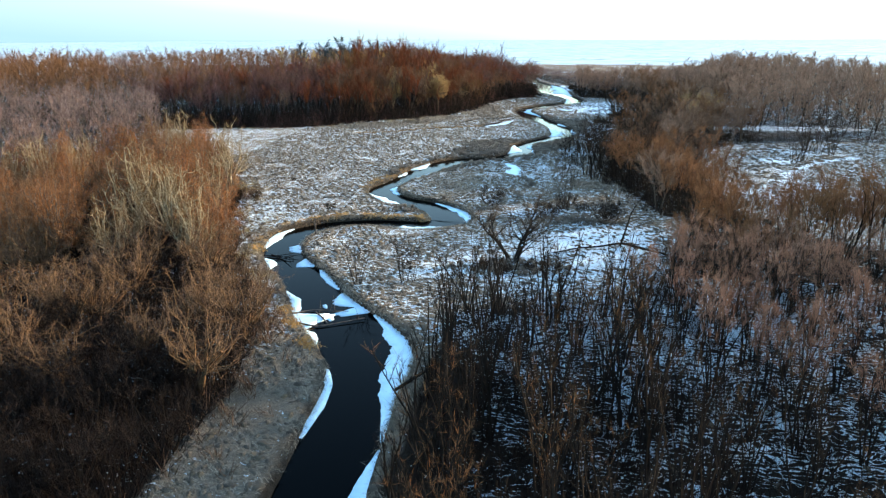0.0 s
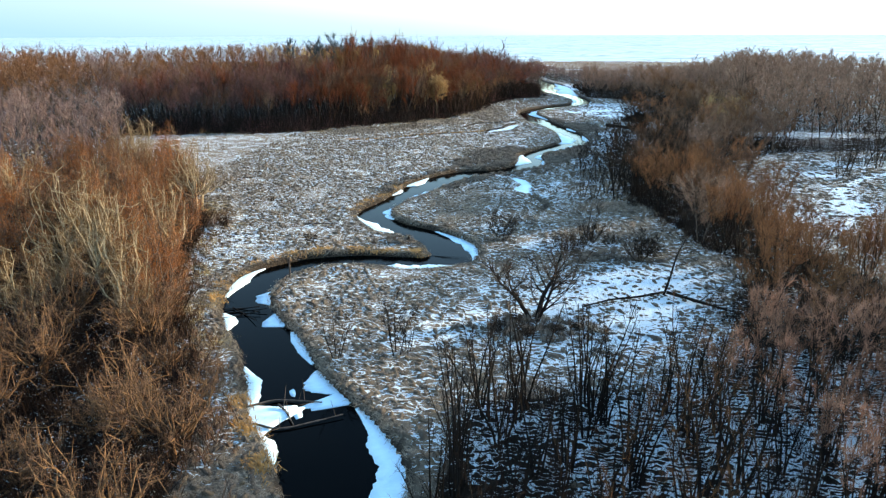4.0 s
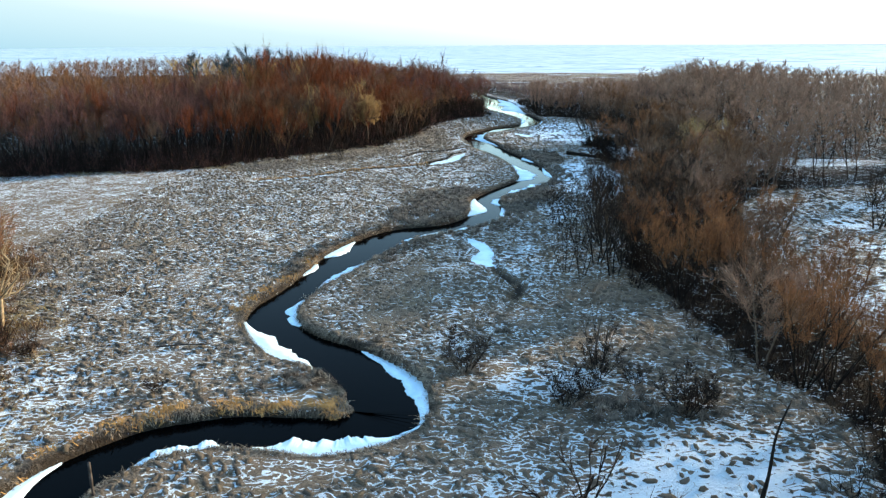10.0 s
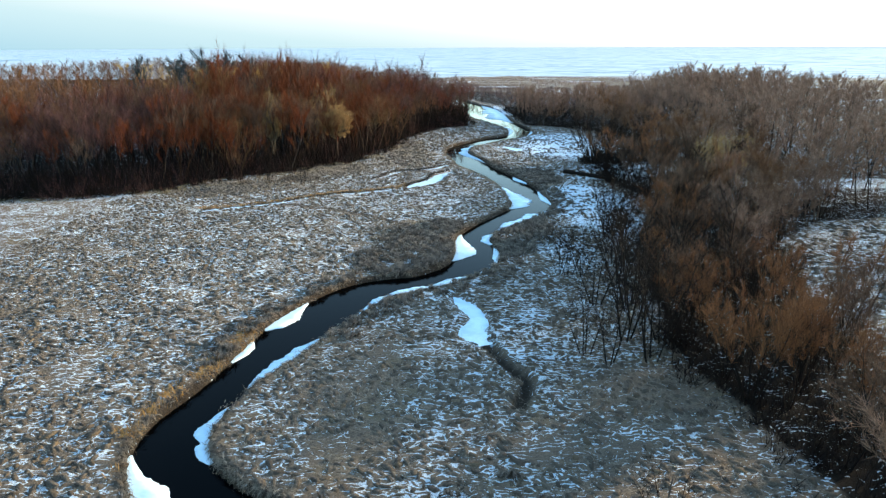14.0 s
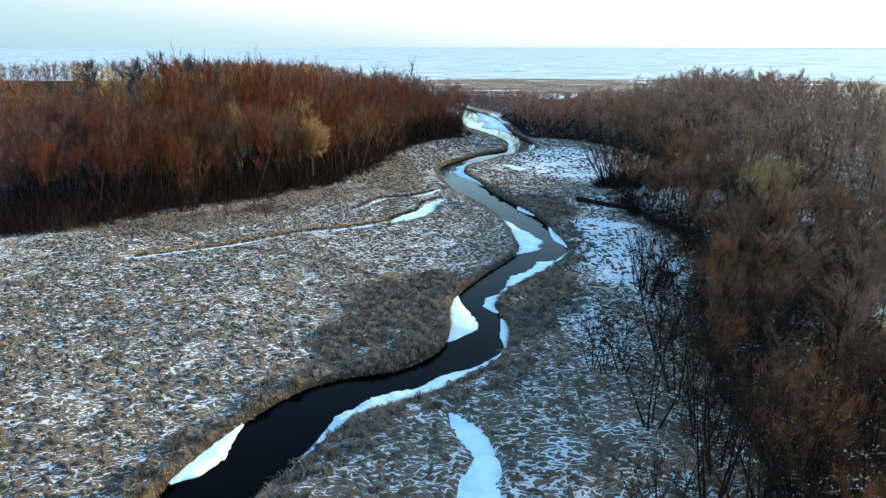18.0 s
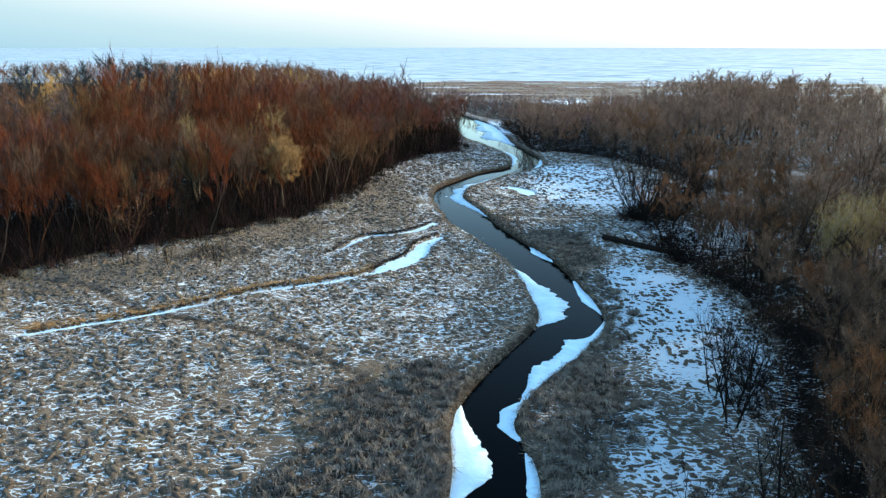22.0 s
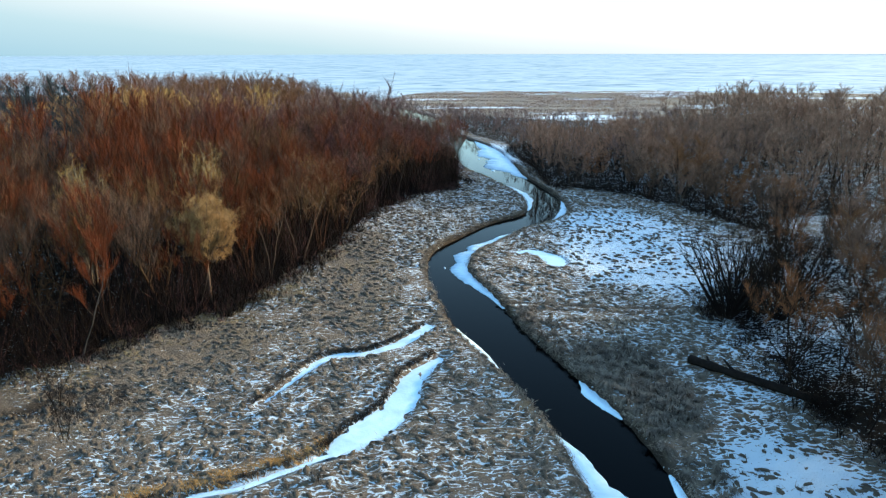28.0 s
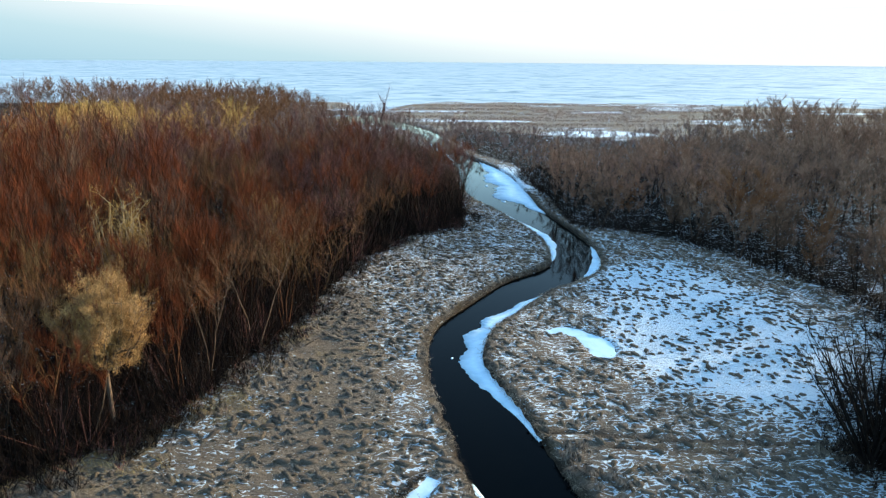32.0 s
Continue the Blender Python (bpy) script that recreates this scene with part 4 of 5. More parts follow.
east_rust = protos(3, 66, "grey_willow", "tree", "broad leafless willow with copper-brown twigs at the wood's edge", "wood east of the river", M_DARK, M_COPPER, **dict(ALDER, stems=6, lean=0.3, height=10.5, first=0.42, branches=7, reach=2.6, up=2.0, twigs=3200, twig_len=1.1, fuzz=0.4))
plant(east_rust, scatter(WOOD_EAST, 4.3, 15, (14, 68, 36, 112)), 16, 0.7, 1.2)
east_places = scatter(WOOD_EAST, 4.0, 7, (5, 66, 60, 275), lambda x, y: x < 48 and not (y < 112 and 14 < x < 36 and (int(x * 7) + int(y * 5)) % 4) and noise.noise((x * 0.11, y * 0.11, 2.0)) > -0.30)
# shade at the wood's foot is put in as black-twigged copies here
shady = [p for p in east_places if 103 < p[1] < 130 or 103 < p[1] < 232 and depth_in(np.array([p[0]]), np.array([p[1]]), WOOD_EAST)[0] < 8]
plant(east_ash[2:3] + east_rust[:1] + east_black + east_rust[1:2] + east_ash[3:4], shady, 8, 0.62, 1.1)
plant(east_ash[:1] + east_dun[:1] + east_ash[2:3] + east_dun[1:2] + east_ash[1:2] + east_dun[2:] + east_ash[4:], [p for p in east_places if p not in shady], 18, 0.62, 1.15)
LOW = dict(ALDER, height=12.2, stems=1, first=0.3, branches=13, reach=3.9, up=1.1, subs=0, twigs=430, twig_len=1.3, twig_w=0.024, radius=0.11, fuzz=0.55)
west_back = [p for p in scatter(WOOD_FAR_WEST, 5.5, 9, (-230, 168, 5, 520), lambda x, y: (y > 300 or inside(np.array([x + 26]), np.array([y - 12]), WOOD_FAR_WEST)[0]) and depth_in(np.array([x]), np.array([y]), WOOD_FAR_WEST)[0] < 85)]


def golden(x, y):
    return ((x + 86) / 30) ** 2 + ((y - 304) / 40) ** 2 < 1 or ((x + 52) / 9) ** 2 + ((y - 318) / 10) ** 2 < 1


def teal(x, y):
    return ((x + 68) / 15) ** 2 + ((y - 244) / 11) ** 2 < 1


def mauve(x, y):
    return noise.noise((x * 0.03, y * 0.03, 3.0)) > 0.1 or x > -40


far_wood("west_wood", "grey-mauve leafless wood behind the meadow", [p for p in west_back if not golden(*p) and not teal(*p) and mauve(*p)], LOW, M_BARK, M_MAUVE, 70)
far_wood("west_wood", "red-brown leafless wood behind the meadow", [p for p in west_back if not golden(*p) and not teal(*p) and not mauve(*p)], LOW, M_BARK, M_BROWN, 72)
far_wood("dark_grove", "dark blue-grey leafless grove behind red alders", scatter(WOOD_FAR_WEST, 4.2, 23, (-86, 230, -50, 258), teal), dict(LOW, height=13.8, twigs=800), M_BARK, M_TEAL, 76)
far_wood("golden_wood", "golden-twigged leafless trees above the red wood", [p for p in west_back if golden(*p)], dict(LOW, twigs=700, height=12.8), M_STRAW, M_GOLD, 74)
# the mauve here paints haze over the wood
far_wood("upper_wood", "brown leafless wood behind the upper river", scatter(WOOD_NEAR_WEST, 5.6, 17, (-170, 15, -50, 171), lambda x, y: x < -70 or y > 125), LOW, M_BARK, M_MAUVE, 75)
far_wood("east_wood", "grey-brown leafless wood east of the river", scatter(WOOD_EAST, 6.2, 11, (10, 20, 128, 424), lambda x, y: (x > 48 and (y > 66 or x > 58)) or y > 275) + scatter(WOOD_EAST, 5.5, 13, (15, 275, 90, 345)), dict(LOW, twigs=680, first=0.2, branches=16, fuzz=0.5), M_DARK, M_DUN, 80)
far_wood("willow_scrub", "low grey-brown willow scrub beside the river mouth", scatter(SCRUB, 4.4, 19, (-2, 290, 88, 430)), dict(LOW, stems=2, lean=0.4, height=8.0, branches=5, reach=2.6, twigs=240, twig_len=1.3, twig_w=0.04, radius=0.09), M_DARK, M_MAUVE, 84)


# ---- dead grass ----
def blades(x, y, z, count, length, height, width, spread, seed):
    """Tussocks of bent blades, all lying over more or less one way with the wind."""
    rng = np.random.default_rng(seed)
    n = len(x)
    wind = 2.4 + 1.1 * np.array([noise.noise((a * 0.06, b * 0.06, 5.0)) for a, b in zip(x, y)])
    size = rng.uniform(0.6, 1.3, n)
    ang = (wind[:, None] + rng.normal(0, 0.9, (n, count))).ravel()
    sz = np.repeat(size, count)
    bx = np.repeat(x, count) + rng.normal(0, spread, n * count)
    by = np.repeat(y, count) + rng.normal(0, spread, n * count)
    bz = np.repeat(z, count) - 0.06
    ln = length * sz * rng.uniform(0.6, 1.2, n * count)
    hh = height * sz * rng.uniform(0.4, 1.2, n * count)
    dx, dy = np.cos(ang), np.sin(ang)
    w = width * rng.uniform(0.6, 1.4, n * count)
    base = np.stack([bx, by, bz], 1)
    side = np.stack([-dy, dx, np.zeros_like(dx)], 1) * w[:, None]
    mid = base + np.stack([dx * ln * 0.4, dy * ln * 0.4, hh], 1)
    tip = base + np.stack([dx * ln, dy * ln, hh * rng.uniform(0.1, 0.7, n * count)], 1)
    V = np.stack([base - side, base + side, mid + side * 0.8, mid - side * 0.8, tip], 1).reshape(-1, 3)
    k = np.arange(n * count)[:, None] * 5
    return V, np.concatenate([k + np.array([[0, 1, 2]]), k + np.array([[0, 2, 3]]), k + np.array([[3, 2, 4]])])


def ground_at(x, y):
    """The height of the ground sheet at places within its fine part."""
    Zg = Z.reshape(ny, nx)
    i = np.clip(np.searchsorted(gx, x) - 1, 0, nx - 2)
    j = np.clip(np.searchsorted(gy, y) - 1, 0, ny - 2)
    u, v = (x - gx[i]) / (gx[i + 1] - gx[i]), (y - gy[j]) / (gy[j + 1] - gy[j])
    return Zg[j, i] * (1 - u) * (1 - v) + Zg[j, i + 1] * u * (1 - v) + Zg[j + 1, i] * (1 - u) * v + Zg[j + 1, i + 1] * u * v


def tussocks(name, label, mat, x, y, count, length, height, width, spread, seed):
    V, F = blades(x, y, ground_at(x, y), count, length, height, width, spread, seed)
    tagged(new(name, mesh_of(name, V, F, mat)), label, "grass", kind="stuff")


def cushions(x, y, z, seed, size=1.0):
    """Rounded tussocks, longer with the wind, each an uneven dome of bent grass."""
    rng = np.random.default_rng(seed)
    n, k = len(x), 5
    wind = 2.4 + 1.1 * np.array([noise.noise((a * 0.06, b * 0.06, 5.0)) for a, b in zip(x, y)]) + rng.normal(0, 0.75, n)
    r = size * rng.uniform(0.11, 0.27, n)
    long, h = rng.uniform(1.2, 2.4, n), rng.uniform(0.32, 0.8, n)
    ca, sa = np.cos(wind), np.sin(wind)
    a = np.arange(k) * 2 * math.pi / k
    V = np.zeros((n, 2 * k + 1, 3))

    def place(u, v, w, i):
        V[:, i, 0], V[:, i, 1], V[:, i, 2] = x + u * ca - v * sa, y + u * sa + v * ca, z + w

    for i in range(k):
        jag = rng.uniform(0.6, 1.4, n)
        place(r * long * jag * math.cos(a[i]), r * jag * math.sin(a[i]), -0.08, i)
        jag *= rng.uniform(0.55, 0.85, n)
        place(r * long * (jag * math.cos(a[i]) + 0.22), r * jag * math.sin(a[i]), r * h * rng.uniform(0.5, 0.8, n), k + i)
    place(r * long * 0.35, rng.normal(0, 0.08, n), r * h, 2 * k)
    f = []
    for i in range(k):
        j = (i + 1) % k
        f += [(i, j, k + j), (i, k + j, k + i), (k + i, k + j, 2 * k)]
    F = (np.arange(n)[:, None, None] * (2 * k + 1) + np.array(f)[None]).reshape(-1, 3)
    return V.reshape(-1, 3), F


def cushion_spots(step, box, seed):
    """A loose grid of tussocks: close together on the meadow, scattered where the snow lies closed, none on water or in woods."""
    rng = np.random.default_rng(seed)
    xs, ys = np.meshgrid(np.arange(box[0], box[2], step), np.arange(box[1], box[3], step))
    x = (xs + rng.uniform(-0.5, 0.5, xs.shape) * step).ravel()
    y = (ys + rng.uniform(-0.5, 0.5, ys.shape) * step).ravel()
    w = in_woods(x, y)
    ok = (~w | (rng.uniform(0, 1, len(x)) < 0.03)) & (away(x, y, RIVER) > 0.4)
    for name, line in DITCH_LINES.items():
        ok &= away(x, y, line) > (0.45 if name != "side_ditch" else 0.2)
    for line in TRAIL_LINES:
        ok &= away(x, y, line) > 0.25
    ok &= rng.uniform(0, 1, len(x)) > np.clip((snow_density(x, y, w) - 0.40) * 1.5, 0, 0.5)
    gaps = np.array([noise.noise((a * 0.22, b * 0.22, 11.0)) for a, b in zip(x, y)])
    ok &= gaps < 0.30
    return x[ok], y[ok]


for k, (step, box, size) in enumerate(((0.70, (-58, 24, 36, 130), 1.0), (0.72, (-58, 130, 36, 205), 1.03), (0.90, (-50, 205, 46, 300), 1.25), (1.1, (36, 94, 86, 162), 1.4))):
    x, y = cushion_spots(step, box, 100 + k)
    V, F = cushions(x, y, ground_at(x, y), 200 + k, size)
    me = mesh_of("tussocks", V, F, M_TUFT)
    tagged(new("tussocks", me), "rounded straw-grey tussocks of dead grass with snow between", "tussocks", kind="stuff")
    tussocks("dry_grass", "bent straw-coloured blades of dead grass on the meadow", M_GRASS, x, y, 6, 0.6, 0.16, 0.013, 0.28, 300 + k)
    near = (x > -34) & (x < 24) & (snow_density(x, y, np.zeros(len(x), bool)) < 0.62)
    tussocks("dry_grass", "fine matted blades of pale dead grass on the meadow", M_HAY, x[near], y[near], 7, 0.7, 0.15, 0.010, 0.34, 320 + k)


x, y = cushion_spots(0.62, (8, 140, 38, 262), 108)
ok = (snow_density(x, y, np.zeros(len(x), bool)) > 0.72) & (np.random.default_rng(7).uniform(0, 1, len(x)) < 0.6)
x, y = x[ok], y[ok]
me = mesh_of("tussocks", *cushions(x, y, ground_at(x, y), 208, 0.95), M_TUFT)
tagged(new("tussocks", me), "small brown tussocks poking through closed snow", "tussocks", kind="stuff")
tussocks("dry_grass", "short dark blades of grass poking through closed snow", M_SEDGE, x, y, 4, 0.4, 0.2, 0.02, 0.16, 308)


def bank_spots(seed, lo, hi, side, every=0.22):
    """Places just behind the edge of a bank."""
    rng = np.random.default_rng(seed)
    s = np.arange(lo * PER, hi * PER, every * PER / 4.5)
    s = np.clip(s + rng.uniform(-1, 1, len(s)), 0, len(RIVER) - 1)
    c = np.stack([np.interp(s, np.arange(len(RIVER)), RIVER[:, k]) for k in range(3)], 1)
    nr = np.stack([np.interp(s, np.arange(len(RIVER)), LEFT[:, k]) for k in range(2)], 1) * side
    q = c[:, :2] + nr * (c[:, 2:3] / 2 + rng.uniform(0.2, 1.3, (len(s), 1)))
    q = q[np.array([noise.noise((a * 0.45, b * 0.45, 12.0)) for a, b in q]) > -0.02]
    return q[:, 0], q[:, 1]


for k, (lo, hi, side) in enumerate(((2, 49, 1), (2, 49, -1))):
    tussocks("bank_grass", "long dead grass hanging over the river bank", M_GRASS, *bank_spots(20 + k, lo, hi, side, 0.16), 6, 0.6, 0.13, 0.022, 0.22, 30 + k)
for k, (lo, hi, side) in enumerate(((9.6, 16.0, 1), (22.2, 25.8, 1), (4, 6.5, 1))):
    tussocks("bank_grass", "rust-coloured dead grass along the river bank", M_RUST, *bank_spots(40 + k, lo, hi, side, 0.06), 7, 0.7, 0.26, 0.026, 0.25, 50 + k)


def bank_fringe(label, mat, lo, hi, side, every, count, length, seed):
    """Shaggy grass bent over the edge of a bank towards the water."""
    rng = np.random.default_rng(seed)
    s = np.arange(lo * PER, hi * PER, every * PER / 4.5)
    s = np.clip(s + rng.uniform(-1, 1, len(s)), 0, len(RIVER) - 1)
    s = np.repeat(s[np.array([noise.noise((v * 0.09, seed, 2.0)) for v in s]) > -0.12], count)
    m = len(s)
    s = s + rng.normal(0, 0.5, m)
    c = np.stack([np.interp(s, np.arange(len(RIVER)), RIVER[:, k]) for k in range(3)], 1)
    nr = np.stack([np.interp(s, np.arange(len(RIVER)), LEFT[:, k]) for k in range(2)], 1) * side
    q = c[:, :2] + nr * (c[:, 2:3] / 2 + rng.uniform(0.25, 0.75, (m, 1)))
    z = np.maximum(ground_at(q[:, 0], q[:, 1]), -0.3) - 0.04
    turn = rng.normal(0, 0.6, m)
    dx, dy = -nr[:, 0] * np.cos(turn) + nr[:, 1] * np.sin(turn), -nr[:, 1] * np.cos(turn) - nr[:, 0] * np.sin(turn)
    ln, hh, w = length * rng.uniform(0.5, 1.25, m), rng.uniform(0.03, 0.22, m), rng.uniform(0.008, 0.018, m)
    base = np.stack([q[:, 0], q[:, 1], z], 1)
    over = np.stack([-dy, dx, np.zeros(m)], 1) * w[:, None]
    mid = base + np.stack([dx * ln * 0.45, dy * ln * 0.45, hh], 1)
    tip = base + np.stack([dx * ln, dy * ln, hh - rng.uniform(0.15, 0.5, m)], 1)
    V = np.stack([base - over, base + over, mid + over * 0.8, mid - over * 0.8, tip], 1).reshape(-1, 3)
    k = np.arange(m)[:, None] * 5
    tagged(new("bank_grass", mesh_of("bank_grass", V, np.concatenate([k + np.array([[0, 1, 2]]), k + np.array([[0, 2, 3]]), k + np.array([[3, 2, 4]])]), mat)), label, "grass", kind="stuff")


for k, side in enumerate((1, -1)):
    bank_fringe("shaggy straw grass bent over the river bank", M_GRASS, 2, 49, side, 0.16, 9, 0.5, 401 + k)
    # dark blades paint the shade of the undercut bank
    bank_fringe("dark grass for the undercut shade, hanging down the river bank", M_SEDGE, 2, 49, side, 0.2, 7, 0.55, 405 + k)


def edge_grass(label, poly, lo, hi, n, out, seed):
    """A belt of ochre grass before a wood's edge, wider here and there."""
    rng = np.random.default_rng(seed)
    p = spline(np.array([(x, y, 0.0) for x, y in poly[lo:hi]], float), 10)
    k = rng.uniform(0, len(p) - 1, n)
    c = np.stack([np.interp(k, np.arange(len(p)), p[:, j]) for j in range(2)], 1)
    x, y = c[:, 0] + rng.normal(0, out, n), c[:, 1] + rng.normal(0, out, n)
    ok = ~in_woods(x, y) & (away(x, y, RIVER) > 0.6) & (np.array([noise.noise((a * 0.2, b * 0.2, 14.0)) for a, b in zip(x, y)]) > -0.05)
    tussocks("ochre_grass", label, M_OCHREGRASS, x[ok], y[ok], 9, 0.8, 0.24, 0.013, 0.35, seed)


edge_grass("ochre-green dead grass before the alder wood", WOOD_FAR_WEST, 2, 10, 2600, 3.0, 501)
edge_grass("ochre dead grass before the upper wood", WOOD_NEAR_WEST, 3, 9, 1600, 2.6, 502)

rng = np.random.default_rng(58)
line = DITCH_LINES["meadow_ditch"]
i = rng.integers(0, len(line), 620)
tussocks("ditch_grass", "ochre dead grass along a narrow frozen ditch", M_RUST, line[i, 0] - 0.3 + rng.normal(0, 0.4, 620), line[i, 1] + 1.15 + rng.normal(0, 0.38, 620), 7, 0.6, 0.2, 0.02, 0.22, 59)
for k, name in enumerate(("meadow_ditch", "long_slot", "upper_slot")):
    p = DITCH_LINES[name]
    t = np.gradient(p[:, :2], axis=0)
    t /= np.linalg.norm(t, axis=1, keepdims=True)
    i = rng.integers(0, len(p), 380)
    north = np.stack([-t[i, 1], t[i, 0]], 1)
    north *= np.sign(north[:, 1] - 0.4 * north[:, 0])[:, None]
    q = p[i, :2] + north * (p[i, 2:3] / 2 + rng.uniform(0.25, 0.5, (len(i), 1)))
    # added blades stand in for the shadow on the ditch's north bank
    tussocks("dark_sedge", "dark blades for the shaded bank of a frozen ditch", M_SEDGE, q[:, 0], q[:, 1], 9, 0.4, 0.24, 0.016, 0.1, 600 + k)


def hummocks(label, mat, x, y, count, high, wide, seed):
    """Old sedge stools: a mop of blades arching from a raised crown down to the ground on all sides."""
    rng = np.random.default_rng(seed)
    m = len(x) * count
    tall, turn = np.repeat(rng.uniform(0.6, 1.25, len(x)), count), rng.uniform(0, 6.283, m)
    dx, dy = np.cos(turn), np.sin(turn)
    out, top = wide * tall * rng.uniform(0.55, 1.15, m), high * tall * rng.uniform(0.75, 1.15, m)
    z = np.repeat(ground_at(x, y), count)
    cx, cy = np.repeat(x, count) + rng.normal(0, 0.1, m), np.repeat(y, count) + rng.normal(0, 0.1, m)
    side = np.stack([-dy, dx, np.zeros(m)], 1) * rng.uniform(0.012, 0.028, m)[:, None]
    base = np.stack([cx, cy, z - 0.05], 1)
    mid = np.stack([cx + dx * out * 0.35, cy + dy * out * 0.35, z + top], 1)
    tip = np.stack([cx + dx * out, cy + dy * out, z + top * rng.uniform(-0.1, 0.45, m)], 1)
    V = np.stack([base - side, base + side, mid + side, mid - side, tip], 1).reshape(-1, 3)
    k = np.arange(m)[:, None] * 5
    tagged(new("sedge_hummocks", mesh_of("sedge_hummocks", V, np.concatenate([k + np.array([[0, 1, 2]]), k + np.array([[0, 2, 3]]), k + np.array([[3, 2, 4]])]), mat)), label, "sedge", kind="stuff")


xs, ys = np.meshgrid(np.arange(-22, 16, 0.95), np.arange(64, 200, 0.95))
rng = np.random.default_rng(62)
x, y = (xs + rng.uniform(-0.45, 0.45, xs.shape)).ravel(), (ys + rng.uniform(-0.45, 0.45, xs.shape)).ravel()
wetness = np.max([np.exp(-((x - cx) / a) ** 2 - ((y - cy) / b) ** 2) for cx, cy, a, b, n in SEDGE], 0)
ok = (wetness + rng.normal(0, 0.12, len(x)) > 0.33) & (away(x, y, RIVER) > 0.7)
x, y = x[ok], y[ok]
for lo, hi, side, wide in ((25.6, 38.5, -1, 2.6), (24.5, 31.5, 1, 1.9)):
    q = np.arange(lo * PER, hi * PER, 1.6)
    q = np.clip(np.repeat(q, 3) + rng.uniform(-2, 2, 3 * len(q)), 0, len(RIVER) - 1)
    c = np.stack([np.interp(q, np.arange(len(RIVER)), RIVER[:, k]) for k in range(3)], 1)
    nr = np.stack([np.interp(q, np.arange(len(RIVER)), LEFT[:, k]) for k in range(2)], 1) * side
    c = c[:, :2] + nr * (c[:, 2:3] / 2 + 0.6 + wide * rng.uniform(0, 1, (len(q), 1)) ** 1.4)
    c = c[(away(c[:, 0], c[:, 1], RIVER) > 0.5) & (rng.uniform(0, 1, len(c)) < 0.8)]
    x, y = np.concatenate([x, c[:, 0]]), np.concatenate([y, c[:, 1]])
hummocks("grey-brown sedge stools with drooping dead blades on wet ground", M_MOP, x, y, 46, 0.42, 0.75, 63)
# a dark under-layer paints the shaded gaps between the stools
hummocks("dark blades for the shade under sedge stools on wet ground", M_SEDGE, x, y, 22, 0.22, 0.85, 64)


rng = np.random.default_rng(61)
x, y = rng.uniform(-40, 190, 16000), rng.uniform(440, 600, 16000)
ok = (y < shore(x) - 6) & (away(x, y, RIVER) > 2) & (np.array([noise.noise((p * 0.02, q * 0.08, 9.0)) for p, q in zip(x, y)]) < 0.06)
x, y = np.repeat(x[ok], 4), np.repeat(y[ok], 4)
q = np.stack([x + rng.normal(0, 0.6, len(x)), y + rng.normal(0, 0.6, len(x)), np.full(len(x), -0.1)], 1)
d = np.stack([rng.normal(0, 0.3, len(x)), rng.normal(0, 0.3, len(x)), rng.uniform(0.3, 0.9, len(x))], 1)
tagged(new("reed_bed", mesh_of("reed_bed", *slivers(q, d, 0.10, rng), M_REED)), "reddish-brown winter reeds on the lake shore", "reeds", kind="stuff")


# ---- single trees and bushes in the meadow ----
def set_out(kinds, places, seed):
    """x, y, scale of each."""
    rng = np.random.default_rng(seed)
    for k, (x, y, s) in enumerate(places):
        m = Matrix.Translation((x, y, float(ground_at(np.array([x]), np.array([y]))[0]) - 0.02)) @ Matrix.Rotation(rng.uniform(0, 6.283), 4, "Z")
        ob = kinds[k % len(kinds)]
        if k >= len(kinds):
            ob = copy_thing(ob, m)
        else:
            ob.matrix_basis = m
        ob.scale = (s, s, s)


set_out(protos(1, 90, "willow_tree", "tree", "low crooked willow with a thick dark trunk over dead grass", "", M_DARK, M_UMBER, **dict(OAK, height=6.6, stems=3, lean=0.75, first=0.24, branches=10, reach=3.4, up=1.0, subs=4, twigs=2000, twig_len=0.8, radius=0.27, twig_w=0.009, crook=0.16, bend=0.24, fuzz=0.5)), [(-1.4, 69.1, 1.0)], 1)
set_out(protos(3, 88, "brush", "bush", "low dark brown leafless brush round an old willow", "brush round the old willow", M_DARK, M_SHADE, **dict(BUSH, height=2.6, stems=12)),
        [(-4.4, 66.9, 0.38), (-2.2, 65.6, 0.4), (0.2, 66.2, 0.36), (1.9, 67.4, 0.3), (-3.0, 68.6, 0.3)], 8)
set_out(protos(3, 91, "bush", "bush", "low leafless dark bush in the snowy meadow", "bushes in the meadow", M_DARK, M_SHADE, **BUSH),
        [(-5, 92.1, 0.95), (1.8, 87.2, 0.8), (4.9, 91.0, 0.75), (9.7, 86.0, 0.95), (-27.1, 87.8, 0.42), (-40, 93.3, 0.45), (-39, 106.9, 0.25), (10.6, 86.8, 0.7), (3.4, 88.6, 0.55), (7.0, 89.6, 0.5), (22.6, 204.2, 0.5), (25.0, 202.4, 0.6), (27.4, 204.6, 0.6), (24.2, 206.8, 0.45), (28.6, 207.6, 0.6), (12.9, 116.5, 0.8), (16.5, 150.0, 0.9), (18.2, 153.2, 1.0), (24.4, 186.4, 0.9)], 2)
